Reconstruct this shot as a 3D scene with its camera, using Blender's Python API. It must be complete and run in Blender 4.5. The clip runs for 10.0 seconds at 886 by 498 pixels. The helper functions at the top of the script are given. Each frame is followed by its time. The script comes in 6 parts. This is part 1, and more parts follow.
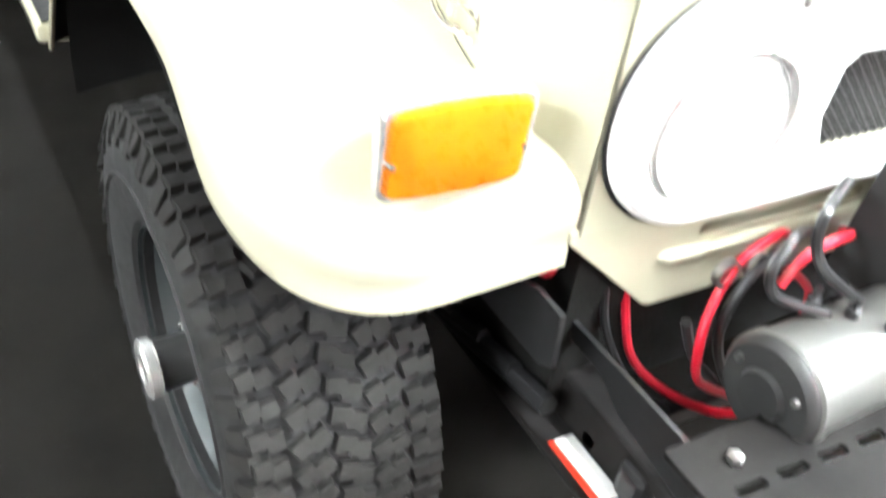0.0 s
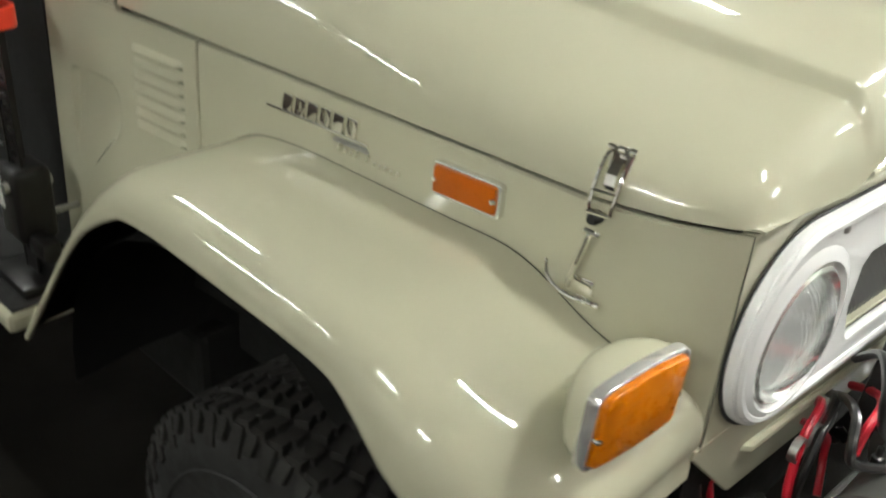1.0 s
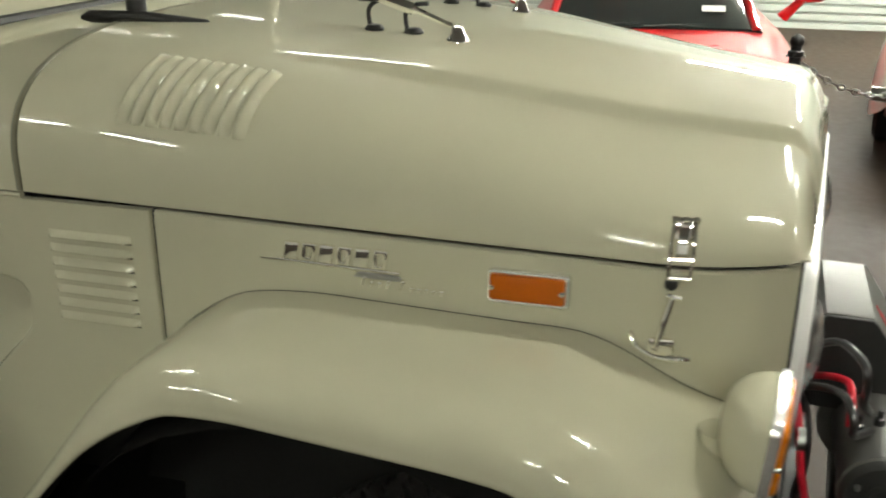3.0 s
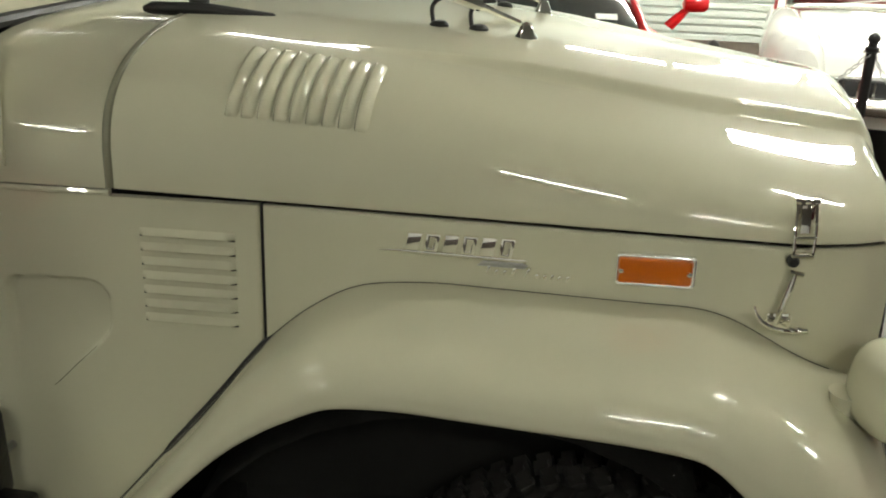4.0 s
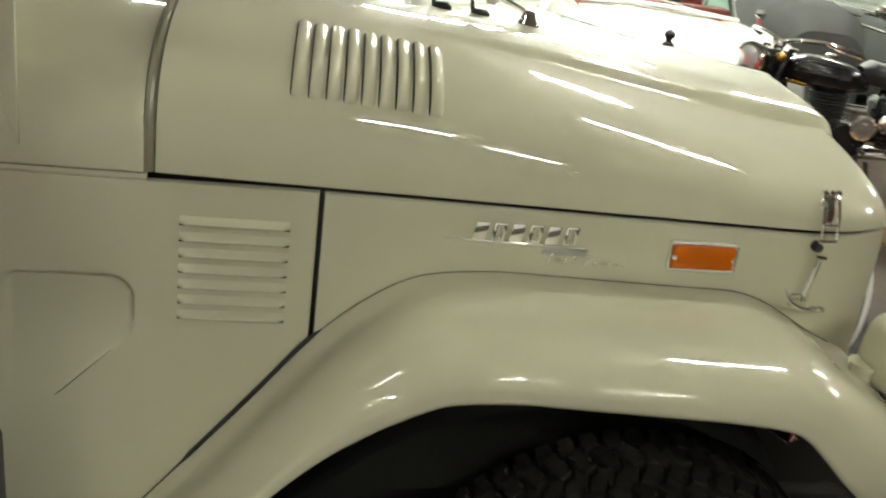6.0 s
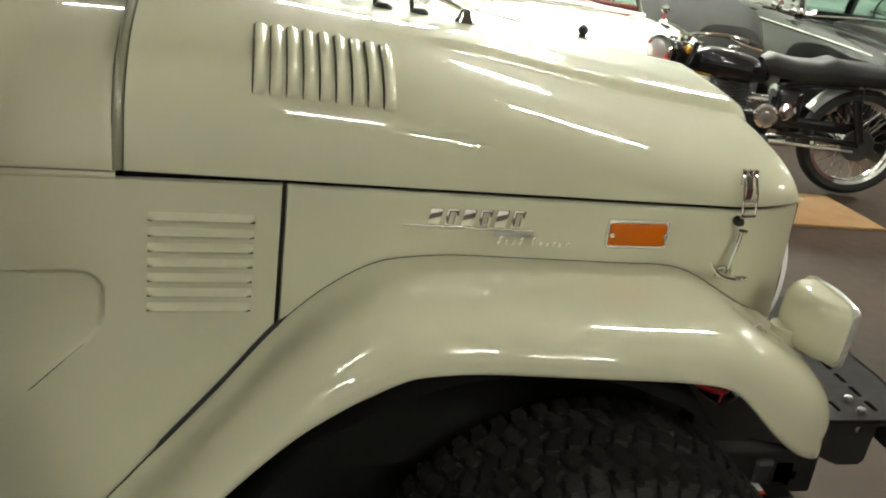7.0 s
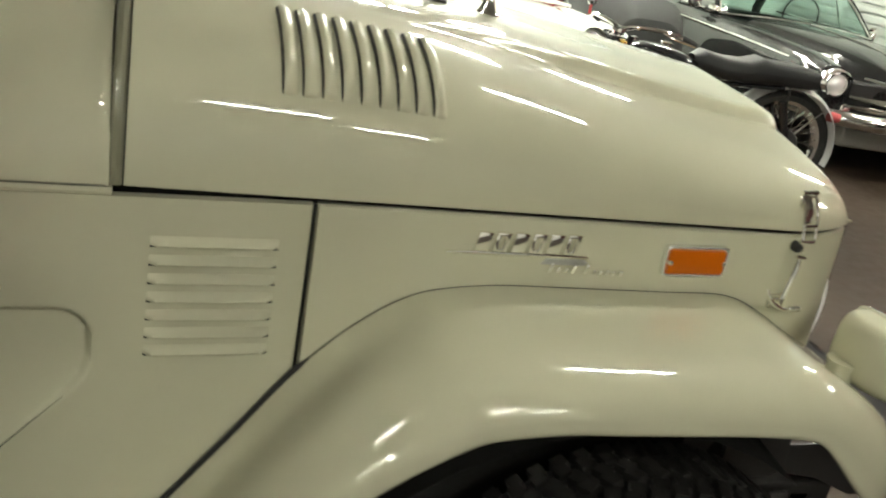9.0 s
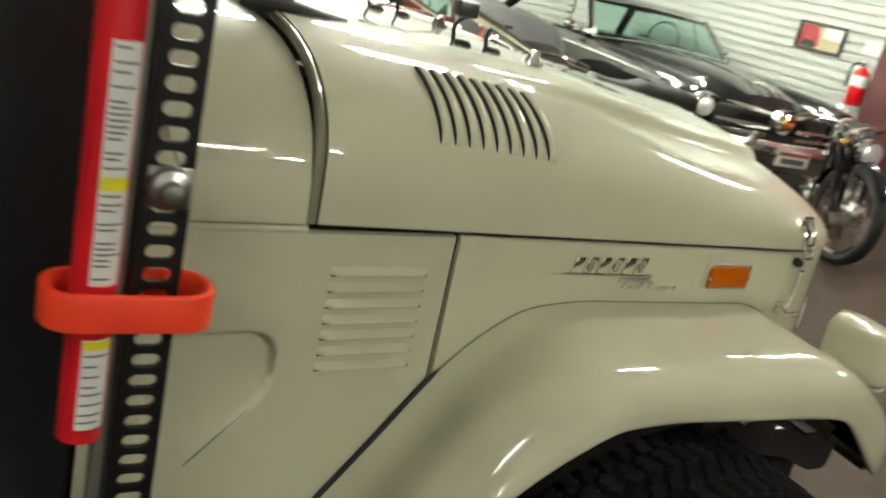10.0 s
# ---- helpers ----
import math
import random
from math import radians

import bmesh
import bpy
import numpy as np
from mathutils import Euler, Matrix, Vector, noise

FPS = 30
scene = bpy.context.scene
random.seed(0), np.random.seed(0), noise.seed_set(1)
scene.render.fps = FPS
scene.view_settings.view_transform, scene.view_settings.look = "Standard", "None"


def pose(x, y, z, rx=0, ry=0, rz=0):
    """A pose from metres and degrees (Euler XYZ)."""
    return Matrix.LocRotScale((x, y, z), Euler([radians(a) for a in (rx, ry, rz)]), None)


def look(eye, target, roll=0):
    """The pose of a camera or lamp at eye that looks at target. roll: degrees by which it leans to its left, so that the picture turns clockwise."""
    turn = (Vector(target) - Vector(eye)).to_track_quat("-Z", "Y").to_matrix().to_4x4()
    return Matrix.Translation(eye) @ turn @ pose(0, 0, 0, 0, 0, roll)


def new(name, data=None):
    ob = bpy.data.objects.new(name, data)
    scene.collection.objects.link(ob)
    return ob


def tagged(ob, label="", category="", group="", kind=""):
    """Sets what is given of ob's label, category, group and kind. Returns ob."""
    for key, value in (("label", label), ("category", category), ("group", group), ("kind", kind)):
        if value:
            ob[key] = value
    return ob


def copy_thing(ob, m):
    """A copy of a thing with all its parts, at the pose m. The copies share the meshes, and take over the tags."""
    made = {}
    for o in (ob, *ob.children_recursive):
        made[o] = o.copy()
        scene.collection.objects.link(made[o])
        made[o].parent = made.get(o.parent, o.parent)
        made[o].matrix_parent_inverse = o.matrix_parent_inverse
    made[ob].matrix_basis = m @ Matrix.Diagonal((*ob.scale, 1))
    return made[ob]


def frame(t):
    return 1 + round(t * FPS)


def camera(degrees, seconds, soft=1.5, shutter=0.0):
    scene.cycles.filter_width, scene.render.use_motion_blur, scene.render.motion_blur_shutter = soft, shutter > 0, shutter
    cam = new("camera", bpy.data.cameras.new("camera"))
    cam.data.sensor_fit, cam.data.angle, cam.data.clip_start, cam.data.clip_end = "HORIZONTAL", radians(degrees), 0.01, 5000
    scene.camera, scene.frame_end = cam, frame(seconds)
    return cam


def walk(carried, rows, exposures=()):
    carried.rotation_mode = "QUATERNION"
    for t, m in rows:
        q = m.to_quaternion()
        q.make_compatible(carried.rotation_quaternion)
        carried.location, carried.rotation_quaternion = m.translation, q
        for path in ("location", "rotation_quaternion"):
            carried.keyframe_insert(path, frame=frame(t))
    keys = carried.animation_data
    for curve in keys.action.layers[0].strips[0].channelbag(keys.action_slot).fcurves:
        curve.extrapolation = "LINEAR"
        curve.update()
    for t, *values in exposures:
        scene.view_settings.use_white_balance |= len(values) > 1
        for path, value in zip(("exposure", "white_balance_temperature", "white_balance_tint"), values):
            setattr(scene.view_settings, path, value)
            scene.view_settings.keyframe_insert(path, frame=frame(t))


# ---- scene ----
cam = camera(52.3, 10.0, soft=2.0, shutter=0.5)
PATH = [
    (0, (1.512, -0.458, 1.394), (0.221, 0.422, 0.146), 7.6),
    (0.5, (1.396, -0.593, 1.465), (0.099, 0.493, 0.397), 8.9),
    (1, (1.283, -0.768, 1.535), (0.087, 0.526, 0.588), 4.2),
    (1.5, (1.216, -0.99, 1.589), (0.165, 0.476, 0.725), 3.9),
    (2, (1.179, -1.107, 1.617), (0.245, 0.474, 0.825), 1.7),
    (2.2, (1.128, -1.104, 1.621), (0.304, 0.541, 0.836), 1.9),
    (3.3, (0.702, -1.069, 1.549), (0.195, 0.718, 0.807), -0.6),
    (3.5, (0.595, -1.131, 1.552), (0.208, 0.682, 0.8), 0.3),
    (4, (0.475, -1.212, 1.543), (0.168, 0.628, 0.824), 1.8),
    (4.5, (0.386, -1.172, 1.52), (0.228, 0.693, 0.814), 5.8),
    (5, (0.213, -1.092, 1.512), (0.268, 0.778, 0.803), 7.5),
    (5.2, (0.165, -1.082, 1.5), (0.24, 0.793, 0.808), 7.3),
    (6.3, (-0.043, -1.259, 1.524), (0.32, 0.566, 0.792), 7.7),
    (6.5, (-0.052, -1.277, 1.525), (0.352, 0.544, 0.805), 7.2),
    (7, (-0.078, -1.281, 1.522), (0.378, 0.533, 0.816), 7.7),
    (7.5, (-0.107, -1.289, 1.52), (0.372, 0.518, 0.811), 8.9),
    (8, (-0.11, -1.281, 1.519), (0.39, 0.521, 0.811), 9.4),
    (8.5, (-0.138, -1.205, 1.504), (0.442, 0.561, 0.766), 10.5),
    (9, (-0.232, -1.026, 1.478), (0.448, 0.718, 0.773), 11.0),
    (9.5, (-0.354, -0.962, 1.43), (0.398, 0.762, 0.751), 11.0),
    (10, (-0.65, -1.051, 1.491), (0.32, 0.585, 0.871), 13.1),
]
# ---------------------------------------------------------------- world, lights
EXPOSURES = [(0.0, 2.8, 5700, 16), (0.2, 1.95, 5600, 16), (0.4, 1.36, 5600, 16), (0.6, 0.96, 5750, 15), (0.9, 0.55, 6050, 13), (1.4, 0.22, 6350, 10), (1.9, 0.22, 6450, 10), (3.3, 0.08, 6480, 10), (4.5, 0.02, 6500, 10), (5.5, 0.1, 6500, 10), (6.5, 0.32, 6500, 10), (10.0, 0.34, 6550, 10)]
walk(cam, [(t, look(eye, target, roll)) for t, eye, target, roll in PATH], EXPOSURES)
world = bpy.data.worlds.new("hall_air")
world.use_nodes = True
world.node_tree.nodes["Background"].inputs[0].default_value = (0.9, 0.95, 0.85, 1)
world.node_tree.nodes["Background"].inputs[1].default_value = 0.008
scene.world = world
TUBE_POWER = 218.0


# ---------------------------------------------------------------- materials
def mat(name, color, rough=0.5, metal=0.0, coat=0.0, var=0.06, scale=40.0, bump=0.0, bscale=300.0, spec=0.5, trans=0.0, ior=1.45, stain=0.0, sscale=3.0, emit=0.0, coatrough=0.03):
    m = bpy.data.materials.new(name)
    m.use_nodes = True
    nt = m.node_tree
    b = nt.nodes["Principled BSDF"]
    b.inputs["Roughness"].default_value = rough
    b.inputs["Metallic"].default_value = metal
    b.inputs["Coat Weight"].default_value = coat
    b.inputs["Coat Roughness"].default_value = coatrough
    b.inputs["Specular IOR Level"].default_value = spec
    b.inputs["Transmission Weight"].default_value = trans
    b.inputs["IOR"].default_value = ior
    c = (*color, 1)
    b.inputs["Base Color"].default_value = c
    tc = nt.nodes.new("ShaderNodeTexCoord")
    last = None
    if var > 0:
        n = nt.nodes.new("ShaderNodeTexNoise")
        n.inputs["Scale"].default_value, n.inputs["Detail"].default_value = scale, 4
        nt.links.new(tc.outputs["Object"], n.inputs["Vector"])
        r = nt.nodes.new("ShaderNodeMix")
        r.data_type = "RGBA"
        r.inputs["A"].default_value = (*[v * (1 - var) for v in color], 1)
        r.inputs["B"].default_value = (*[min(1, v * (1 + var)) for v in color], 1)
        nt.links.new(n.outputs["Fac"], r.inputs["Factor"])
        last = r.outputs["Result"]
        rr = nt.nodes.new("ShaderNodeMapRange")
        rr.inputs["To Min"].default_value, rr.inputs["To Max"].default_value = max(0.01, rough * 0.8), min(1, rough * 1.2)
        nt.links.new(n.outputs["Fac"], rr.inputs["Value"])
        nt.links.new(rr.outputs["Result"], b.inputs["Roughness"])
    if stain > 0:
        n2 = nt.nodes.new("ShaderNodeTexNoise")
        n2.inputs["Scale"].default_value, n2.inputs["Detail"].default_value = sscale, 6
        nt.links.new(tc.outputs["Object"], n2.inputs["Vector"])
        ramp = nt.nodes.new("ShaderNodeValToRGB")
        ramp.color_ramp.elements[0].position, ramp.color_ramp.elements[1].position = 0.42, 0.7
        nt.links.new(n2.outputs["Fac"], ramp.inputs["Fac"])
        r2 = nt.nodes.new("ShaderNodeMix")
        r2.data_type = "RGBA"
        if last:
            nt.links.new(last, r2.inputs["A"])
        else:
            r2.inputs["A"].default_value = c
        r2.inputs["B"].default_value = (*[v * (1 - stain) for v in color], 1)
        nt.links.new(ramp.outputs["Color"], r2.inputs["Factor"])
        last = r2.outputs["Result"]
    if last:
        nt.links.new(last, b.inputs["Base Color"])
    if bump > 0:
        n3 = nt.nodes.new("ShaderNodeTexNoise")
        n3.inputs["Scale"].default_value, n3.inputs["Detail"].default_value = bscale, 3
        nt.links.new(tc.outputs["Object"], n3.inputs["Vector"])
        bp = nt.nodes.new("ShaderNodeBump")
        bp.inputs["Strength"].default_value, bp.inputs["Distance"].default_value = bump, 0.002
        nt.links.new(n3.outputs["Fac"], bp.inputs["Height"])
        nt.links.new(bp.outputs["Normal"], b.inputs["Normal"])
    if emit > 0:
        b.inputs["Emission Color"].default_value, b.inputs["Emission Strength"].default_value = (0.985, 0.985, 0.87, 1), emit
    return m


PAINT = mat("beige_paint", (0.50, 0.485, 0.352), 0.5, coat=1.0, var=0.03, scale=6, bump=0.006, bscale=160, stain=0.04, sscale=2.0, spec=0.06, coatrough=0.006)
WHITE = mat("white_enamel", (0.86, 0.86, 0.84), 0.3, coat=0.8, var=0.03, scale=20, bump=0.02)
CHROME = mat("chrome", (0.93, 0.92, 0.89), 0.06, metal=1.0, var=0.05, scale=60, bump=0.03, bscale=90)
STEEL = mat("zinc_steel", (0.42, 0.42, 0.40), 0.35, metal=1.0, var=0.15, scale=80, bump=0.05)
BLACK = mat("black_satin_paint", (0.012, 0.012, 0.012), 0.42, coat=0.3, var=0.2, scale=40, bump=0.08, coatrough=0.2)
GLOSSBLACK = mat("black_gloss_paint", (0.008, 0.008, 0.009), 0.3, coat=0.9, var=0.1, scale=10, spec=0.05)
UNDER = mat("black_undercoat", (0.008, 0.008, 0.007), 0.85, var=0.3, scale=30, bump=0.4, bscale=120, spec=0.2)
TREAD = mat("dusty_tread_rubber", (0.019, 0.018, 0.016), 0.8, var=0.25, scale=60, bump=0.3, bscale=250, stain=0.35, sscale=14, spec=0.3)
RUBBER = mat("tyre_rubber", (0.012, 0.0117, 0.011), 0.75, var=0.2, scale=50, bump=0.25, bscale=250, stain=0.25, sscale=18)
OLIVESEAL = mat("olive_rubber", (0.19, 0.185, 0.125), 0.35, coat=0.6, var=0.08, scale=60)
# real rubber, and the shade painted into slots and gaps
SEALSHADE = mat("black_rubber_and_slot_shade", (0.012, 0.012, 0.011), 0.6, var=0.1)
AMBER = mat("amber_plastic", (0.62, 0.175, 0.0005), 0.28, spec=0.2, coat=0.3, var=0.03, scale=60)
AMBERDK = mat("dark_amber_plastic", (0.45, 0.095, 0.0005), 0.3, spec=0.2, coat=0.35, var=0.12, scale=300, bump=0.15, bscale=400)
GLASS = mat("clear_glass", (0.95, 0.97, 0.95), 0.02, trans=1.0, var=0, ior=1.45)
LENSGLASS = mat("fluted_glass", (0.97, 0.98, 0.97), 0.03, trans=1.0, var=0.0, bump=0.06, bscale=50, ior=1.35)
flutes = LENSGLASS.node_tree.nodes.new("ShaderNodeTexWave")
flutes.bands_direction = "Y"
flutes.inputs["Scale"].default_value, flutes.inputs["Distortion"].default_value, flutes.inputs["Detail"].default_value = 42.0, 0.6, 0.0
LENSGLASS.node_tree.links.new(next(n for n in LENSGLASS.node_tree.nodes if n.type == "TEX_COORD").outputs["Object"], flutes.inputs["Vector"])
LENSGLASS.node_tree.links.new(flutes.outputs["Fac"], next(n for n in LENSGLASS.node_tree.nodes if n.type == "BUMP").inputs["Height"])
SILVERED = mat("silvered_reflector", (0.97, 0.97, 0.96), 0.24, metal=0.72, var=0.02)
DULLSTEEL = mat("dull_steel", (0.20, 0.19, 0.165), 0.5, metal=0.4, var=0.2, scale=50)
GREY = mat("grey_hammered_paint", (0.115, 0.115, 0.105), 0.38, metal=0.3, coat=0.3, var=0.08, scale=90, bump=0.08, bscale=160)
MESHWIRE = mat("grey_mesh_wire", (0.11, 0.11, 0.105), 0.4, metal=0.7, var=0.15, scale=80)
DARKGREY = mat("dark_grey_plastic", (0.022, 0.022, 0.021), 0.45, var=0.15, scale=40, bump=0.1)
REDWIRE = mat("red_cable_sheath", (0.55, 0.012, 0.03), 0.35, coat=0.2, var=0.1)
BLUEWIRE = mat("blue_wire_sheath", (0.03, 0.05, 0.16), 0.35, coat=0.2, var=0.1)
BLACKWIRE = mat("black_cable_sheath", (0.018, 0.018, 0.018), 0.3, coat=0.3, var=0.1)
JACKRED = mat("red_jack_paint", (0.62, 0.012, 0.02), 0.35, coat=0.4, var=0.08, scale=60, bump=0.05)
ORANGERED = mat("orange_red_plastic", (0.85, 0.055, 0.02), 0.35, coat=0.2, var=0.06, scale=60, bump=0.05)
PAPER = mat("white_label", (0.72, 0.72, 0.68), 0.5, var=0.06, scale=60)
INK = mat("label_ink", (0.10, 0.10, 0.10), 0.6, var=0.1)
YELLOW = mat("yellow_label", (0.75, 0.68, 0.02), 0.5, var=0.05)
CASTIRON = mat("black_cast_iron", (0.010, 0.009, 0.009), 0.42, metal=0.3, coat=0.2, var=0.3, scale=60, bump=0.3, bscale=120, coatrough=0.2)
DUSTYBLACK = mat("dusty_black_paint", (0.013, 0.012, 0.011), 0.75, spec=0.12, var=0.25, scale=20, bump=0.1, stain=0.5, sscale=9)
RIM = mat("dark_grey_wheel_paint", (0.06, 0.068, 0.068), 0.4, metal=0.5, coat=0.3, var=0.15, scale=40)
FLOOR = mat("sealed_concrete", (0.038, 0.0265, 0.019), 0.55, spec=0.12, var=0.2, scale=14, bump=0.05, bscale=40, stain=0.3, sscale=0.9)
DIMWALL = mat("grey_wall_paint", (0.78, 0.78, 0.73), 0.7, var=0.1, scale=3, stain=0.15)
WALLM = mat("white_ribbed_steel", (0.50, 0.54, 0.49), 0.4, metal=0.0, var=0.05, scale=3, stain=0.06, sscale=1.2)
CEIL = mat("ceiling_paint", (0.30, 0.30, 0.27), 0.9, var=0.05, scale=4, stain=0.1)
TUBE = mat("fluorescent_tube", (0.9, 0.9, 0.88), 0.4, var=0, emit=TUBE_POWER)
# tube cut to 0.4 power, to light the vehicle's rear part less
DIMTUBE = mat("dimmed_fluorescent_tube", (0.9, 0.9, 0.86), 0.4, var=0, emit=TUBE_POWER * 0.4)
FIXTURE = mat("white_fixture_enamel", (0.75, 0.75, 0.72), 0.4, var=0.04)
POLISHED = mat("silver_painted_alloy", (0.60, 0.60, 0.58), 0.30, metal=0.45, coat=0.4, var=0.08, scale=40, bump=0.05)
BRIGHTRIM = mat("bright_plated_rim", (0.92, 0.92, 0.88), 0.18, metal=0.75, var=0.05, scale=60)
CARRED = mat("red_car_paint", (0.56, 0.009, 0.011), 0.3, spec=0.3, coat=0.6, var=0.03, scale=5)
CARWHITE = mat("white_car_paint", (0.80, 0.80, 0.74), 0.3, coat=1.0, var=0.02, scale=5)
CARBLACK = mat("black_car_paint", (0.007, 0.007, 0.007), 0.4, coat=0.9, var=0.05, scale=5, spec=0.05)
REDHIDE = mat("red_leather", (0.30, 0.018, 0.018), 0.45, var=0.12, scale=60, bump=0.2)
BLACKHIDE = mat("black_vinyl", (0.016, 0.016, 0.016), 0.5, spec=0.25, var=0.15, scale=60, bump=0.3, bscale=200)
TINT = mat("tinted_glass", (0.55, 0.78, 0.70), 0.03, trans=1.0, var=0, ior=1.3)
FLOORSHEET = mat("mottled_black_sheet", (0.0085, 0.0075, 0.006), 0.8, spec=0.1, var=0.35, scale=9, bump=0.3, bscale=120, stain=0.6, sscale=3.5)
COVER = mat("grey_cover_fabric", (0.036, 0.037, 0.035), 0.8, spec=0.2, var=0.15, scale=30, bump=0.5, bscale=9, stain=0.2, sscale=2)
BOARD = mat("plywood", (0.26, 0.15, 0.06), 0.55, var=0.15, scale=18, bump=0.1, stain=0.2, sscale=5)
ALLOY = mat("polished_alloy", (0.66, 0.66, 0.63), 0.22, metal=1.0, var=0.1, scale=60)
GOLD = mat("brass", (0.60, 0.36, 0.08), 0.25, metal=1.0, var=0.1)
MAROON = mat("maroon_wall_paint", (0.085, 0.018, 0.018), 0.45, var=0.12, scale=5, stain=0.2, sscale=1.5)
PRINTRED = mat("printed_red", (0.35, 0.05, 0.05), 0.5, var=0.25, scale=14)
PRINTTAN = mat("printed_tan", (0.42, 0.38, 0.24), 0.5, var=0.25, scale=14)


# ---------------------------------------------------------------- mesh helpers
def part(name, bm, material, parent=None, label="", smooth=True, angle=35):
    bmesh.ops.recalc_face_normals(bm, faces=bm.faces)
    me = bpy.data.meshes.new(name)
    bm.to_mesh(me)
    bm.free()
    for p in me.polygons:
        p.use_smooth = smooth
    if smooth:
        me.set_sharp_from_angle(angle=radians(angle))
    me.materials.append(material)
    ob = new(name, me)
    if parent is not None:
        ob.parent = parent
        ob.matrix_parent_inverse = Matrix.Translation(-parent.location) if parent.type == "EMPTY" else Matrix()
    if label:
        ob["label"] = label
    return ob


def thing(name, loc, label, category, group="", kind=""):
    ob = new(name)
    ob.empty_display_size = 0.1
    ob.location = loc
    return tagged(ob, label, category, group, kind)


def box(bm, x0, x1, y0, y1, z0, z1, bevel=0.0, seg=2, m=None):
    r = bmesh.ops.create_cube(bm, size=1.0)
    vs = r["verts"]
    for v in vs:
        v.co = Vector(((x0 + x1) / 2 + v.co.x * (x1 - x0), (y0 + y1) / 2 + v.co.y * (y1 - y0), (z0 + z1) / 2 + v.co.z * (z1 - z0)))
    if bevel > 0:
        es = list({e for v in vs for e in v.link_edges})
        g = bmesh.ops.bevel(bm, geom=es, offset=bevel, segments=seg, profile=0.5, affect="EDGES")
        vs = list({v for f in g["faces"] for v in f.verts} | {v for v in vs if v.is_valid})
    if m is not None:
        bmesh.ops.transform(bm, matrix=m, verts=[v for v in vs if v.is_valid])
    return vs


def boxmesh(*a, **k):
    bm = bmesh.new()
    box(bm, *a, **k)
    return bm


def smoothline(pts, n=6):
    """Catmull-Rom through the points."""
    pts = [Vector(p) for p in pts]
    out = []
    for i in range(len(pts) - 1):
        p0, p1, p2, p3 = pts[max(i - 1, 0)], pts[i], pts[i + 1], pts[min(i + 2, len(pts) - 1)]
        for j in range(n):
            t = j / n
            out.append(0.5 * ((2 * p1) + (p2 - p0) * t + (2 * p0 - 5 * p1 + 4 * p2 - p3) * t * t + (3 * p1 - p0 - 3 * p2 + p3) * t ** 3))
    out.append(pts[-1])
    return out


def tube(bm, pts, r, seg=8, cap=True):
    """A round rod along the points; r is one radius or one for each point."""
    pts = [Vector(p) for p in pts]
    rs = r if isinstance(r, (list, tuple)) else [r] * len(pts)
    rings, up = [], None
    for i, p in enumerate(pts):
        d = (pts[min(i + 1, len(pts) - 1)] - pts[max(i - 1, 0)]).normalized()
        if up is None:
            up = Vector((0, 0, 1)) if abs(d.z) < 0.9 else Vector((1, 0, 0))
        a = d.cross(up).normalized()
        up = a.cross(d).normalized()
        rings.append([bm.verts.new(p + rs[i] * (math.cos(k * 2 * math.pi / seg) * a + math.sin(k * 2 * math.pi / seg) * up)) for k in range(seg)])
    for a, b in zip(rings, rings[1:]):
        for k in range(seg):
            bm.faces.new((a[k], a[(k + 1) % seg], b[(k + 1) % seg], b[k]))
    if cap:
        bm.faces.new(rings[0][::-1])
        bm.faces.new(rings[-1])
    return bm


def rod(pts, r, seg=8):
    return tube(bmesh.new(), pts, r, seg)


def revolve(bm, profile, centre, axis="y", seg=32, closed=False):
    """Turns (radius, along) pairs round an axis through centre."""
    c = Vector(centre)
    rings = []
    for rad, al in profile:
        ring = []
        for k in range(seg):
            a = k * 2 * math.pi / seg
            u, v = rad * math.cos(a), rad * math.sin(a)
            q = {"y": (u, al, v), "x": (al, u, v), "z": (u, v, al)}[axis]
            ring.append(bm.verts.new(c + Vector(q)))
        rings.append(ring)
    pairs = list(zip(rings, rings[1:]))
    if closed:
        pairs.append((rings[-1], rings[0]))
    for a, b in pairs:
        for k in range(seg):
            bm.faces.new((a[k], a[(k + 1) % seg], b[(k + 1) % seg], b[k]))
    if not closed:
        if profile[0][0] > 1e-5:
            bm.faces.new(rings[0])
        if profile[-1][0] > 1e-5:
            bm.faces.new(rings[-1][::-1])
    bmesh.ops.remove_doubles(bm, verts=[v for r in rings for v in r], dist=1e-6)
    return bm


def lathe(profile, centre, axis="y", seg=32, closed=False):
    return revolve(bmesh.new(), profile, centre, axis, seg, closed)


def grid(rows):
    """A sheet from rows of points."""
    bm = bmesh.new()
    vs = [[bm.verts.new(p) for p in r] for r in rows]
    for a, b in zip(vs, vs[1:]):
        for k in range(len(a) - 1):
            bm.faces.new((a[k], a[k + 1], b[k + 1], b[k]))
    return bm


def thicken(bm, t):
    bmesh.ops.recalc_face_normals(bm, faces=bm.faces)
    bmesh.ops.solidify(bm, geom=bm.faces[:], thickness=t)
    return bm


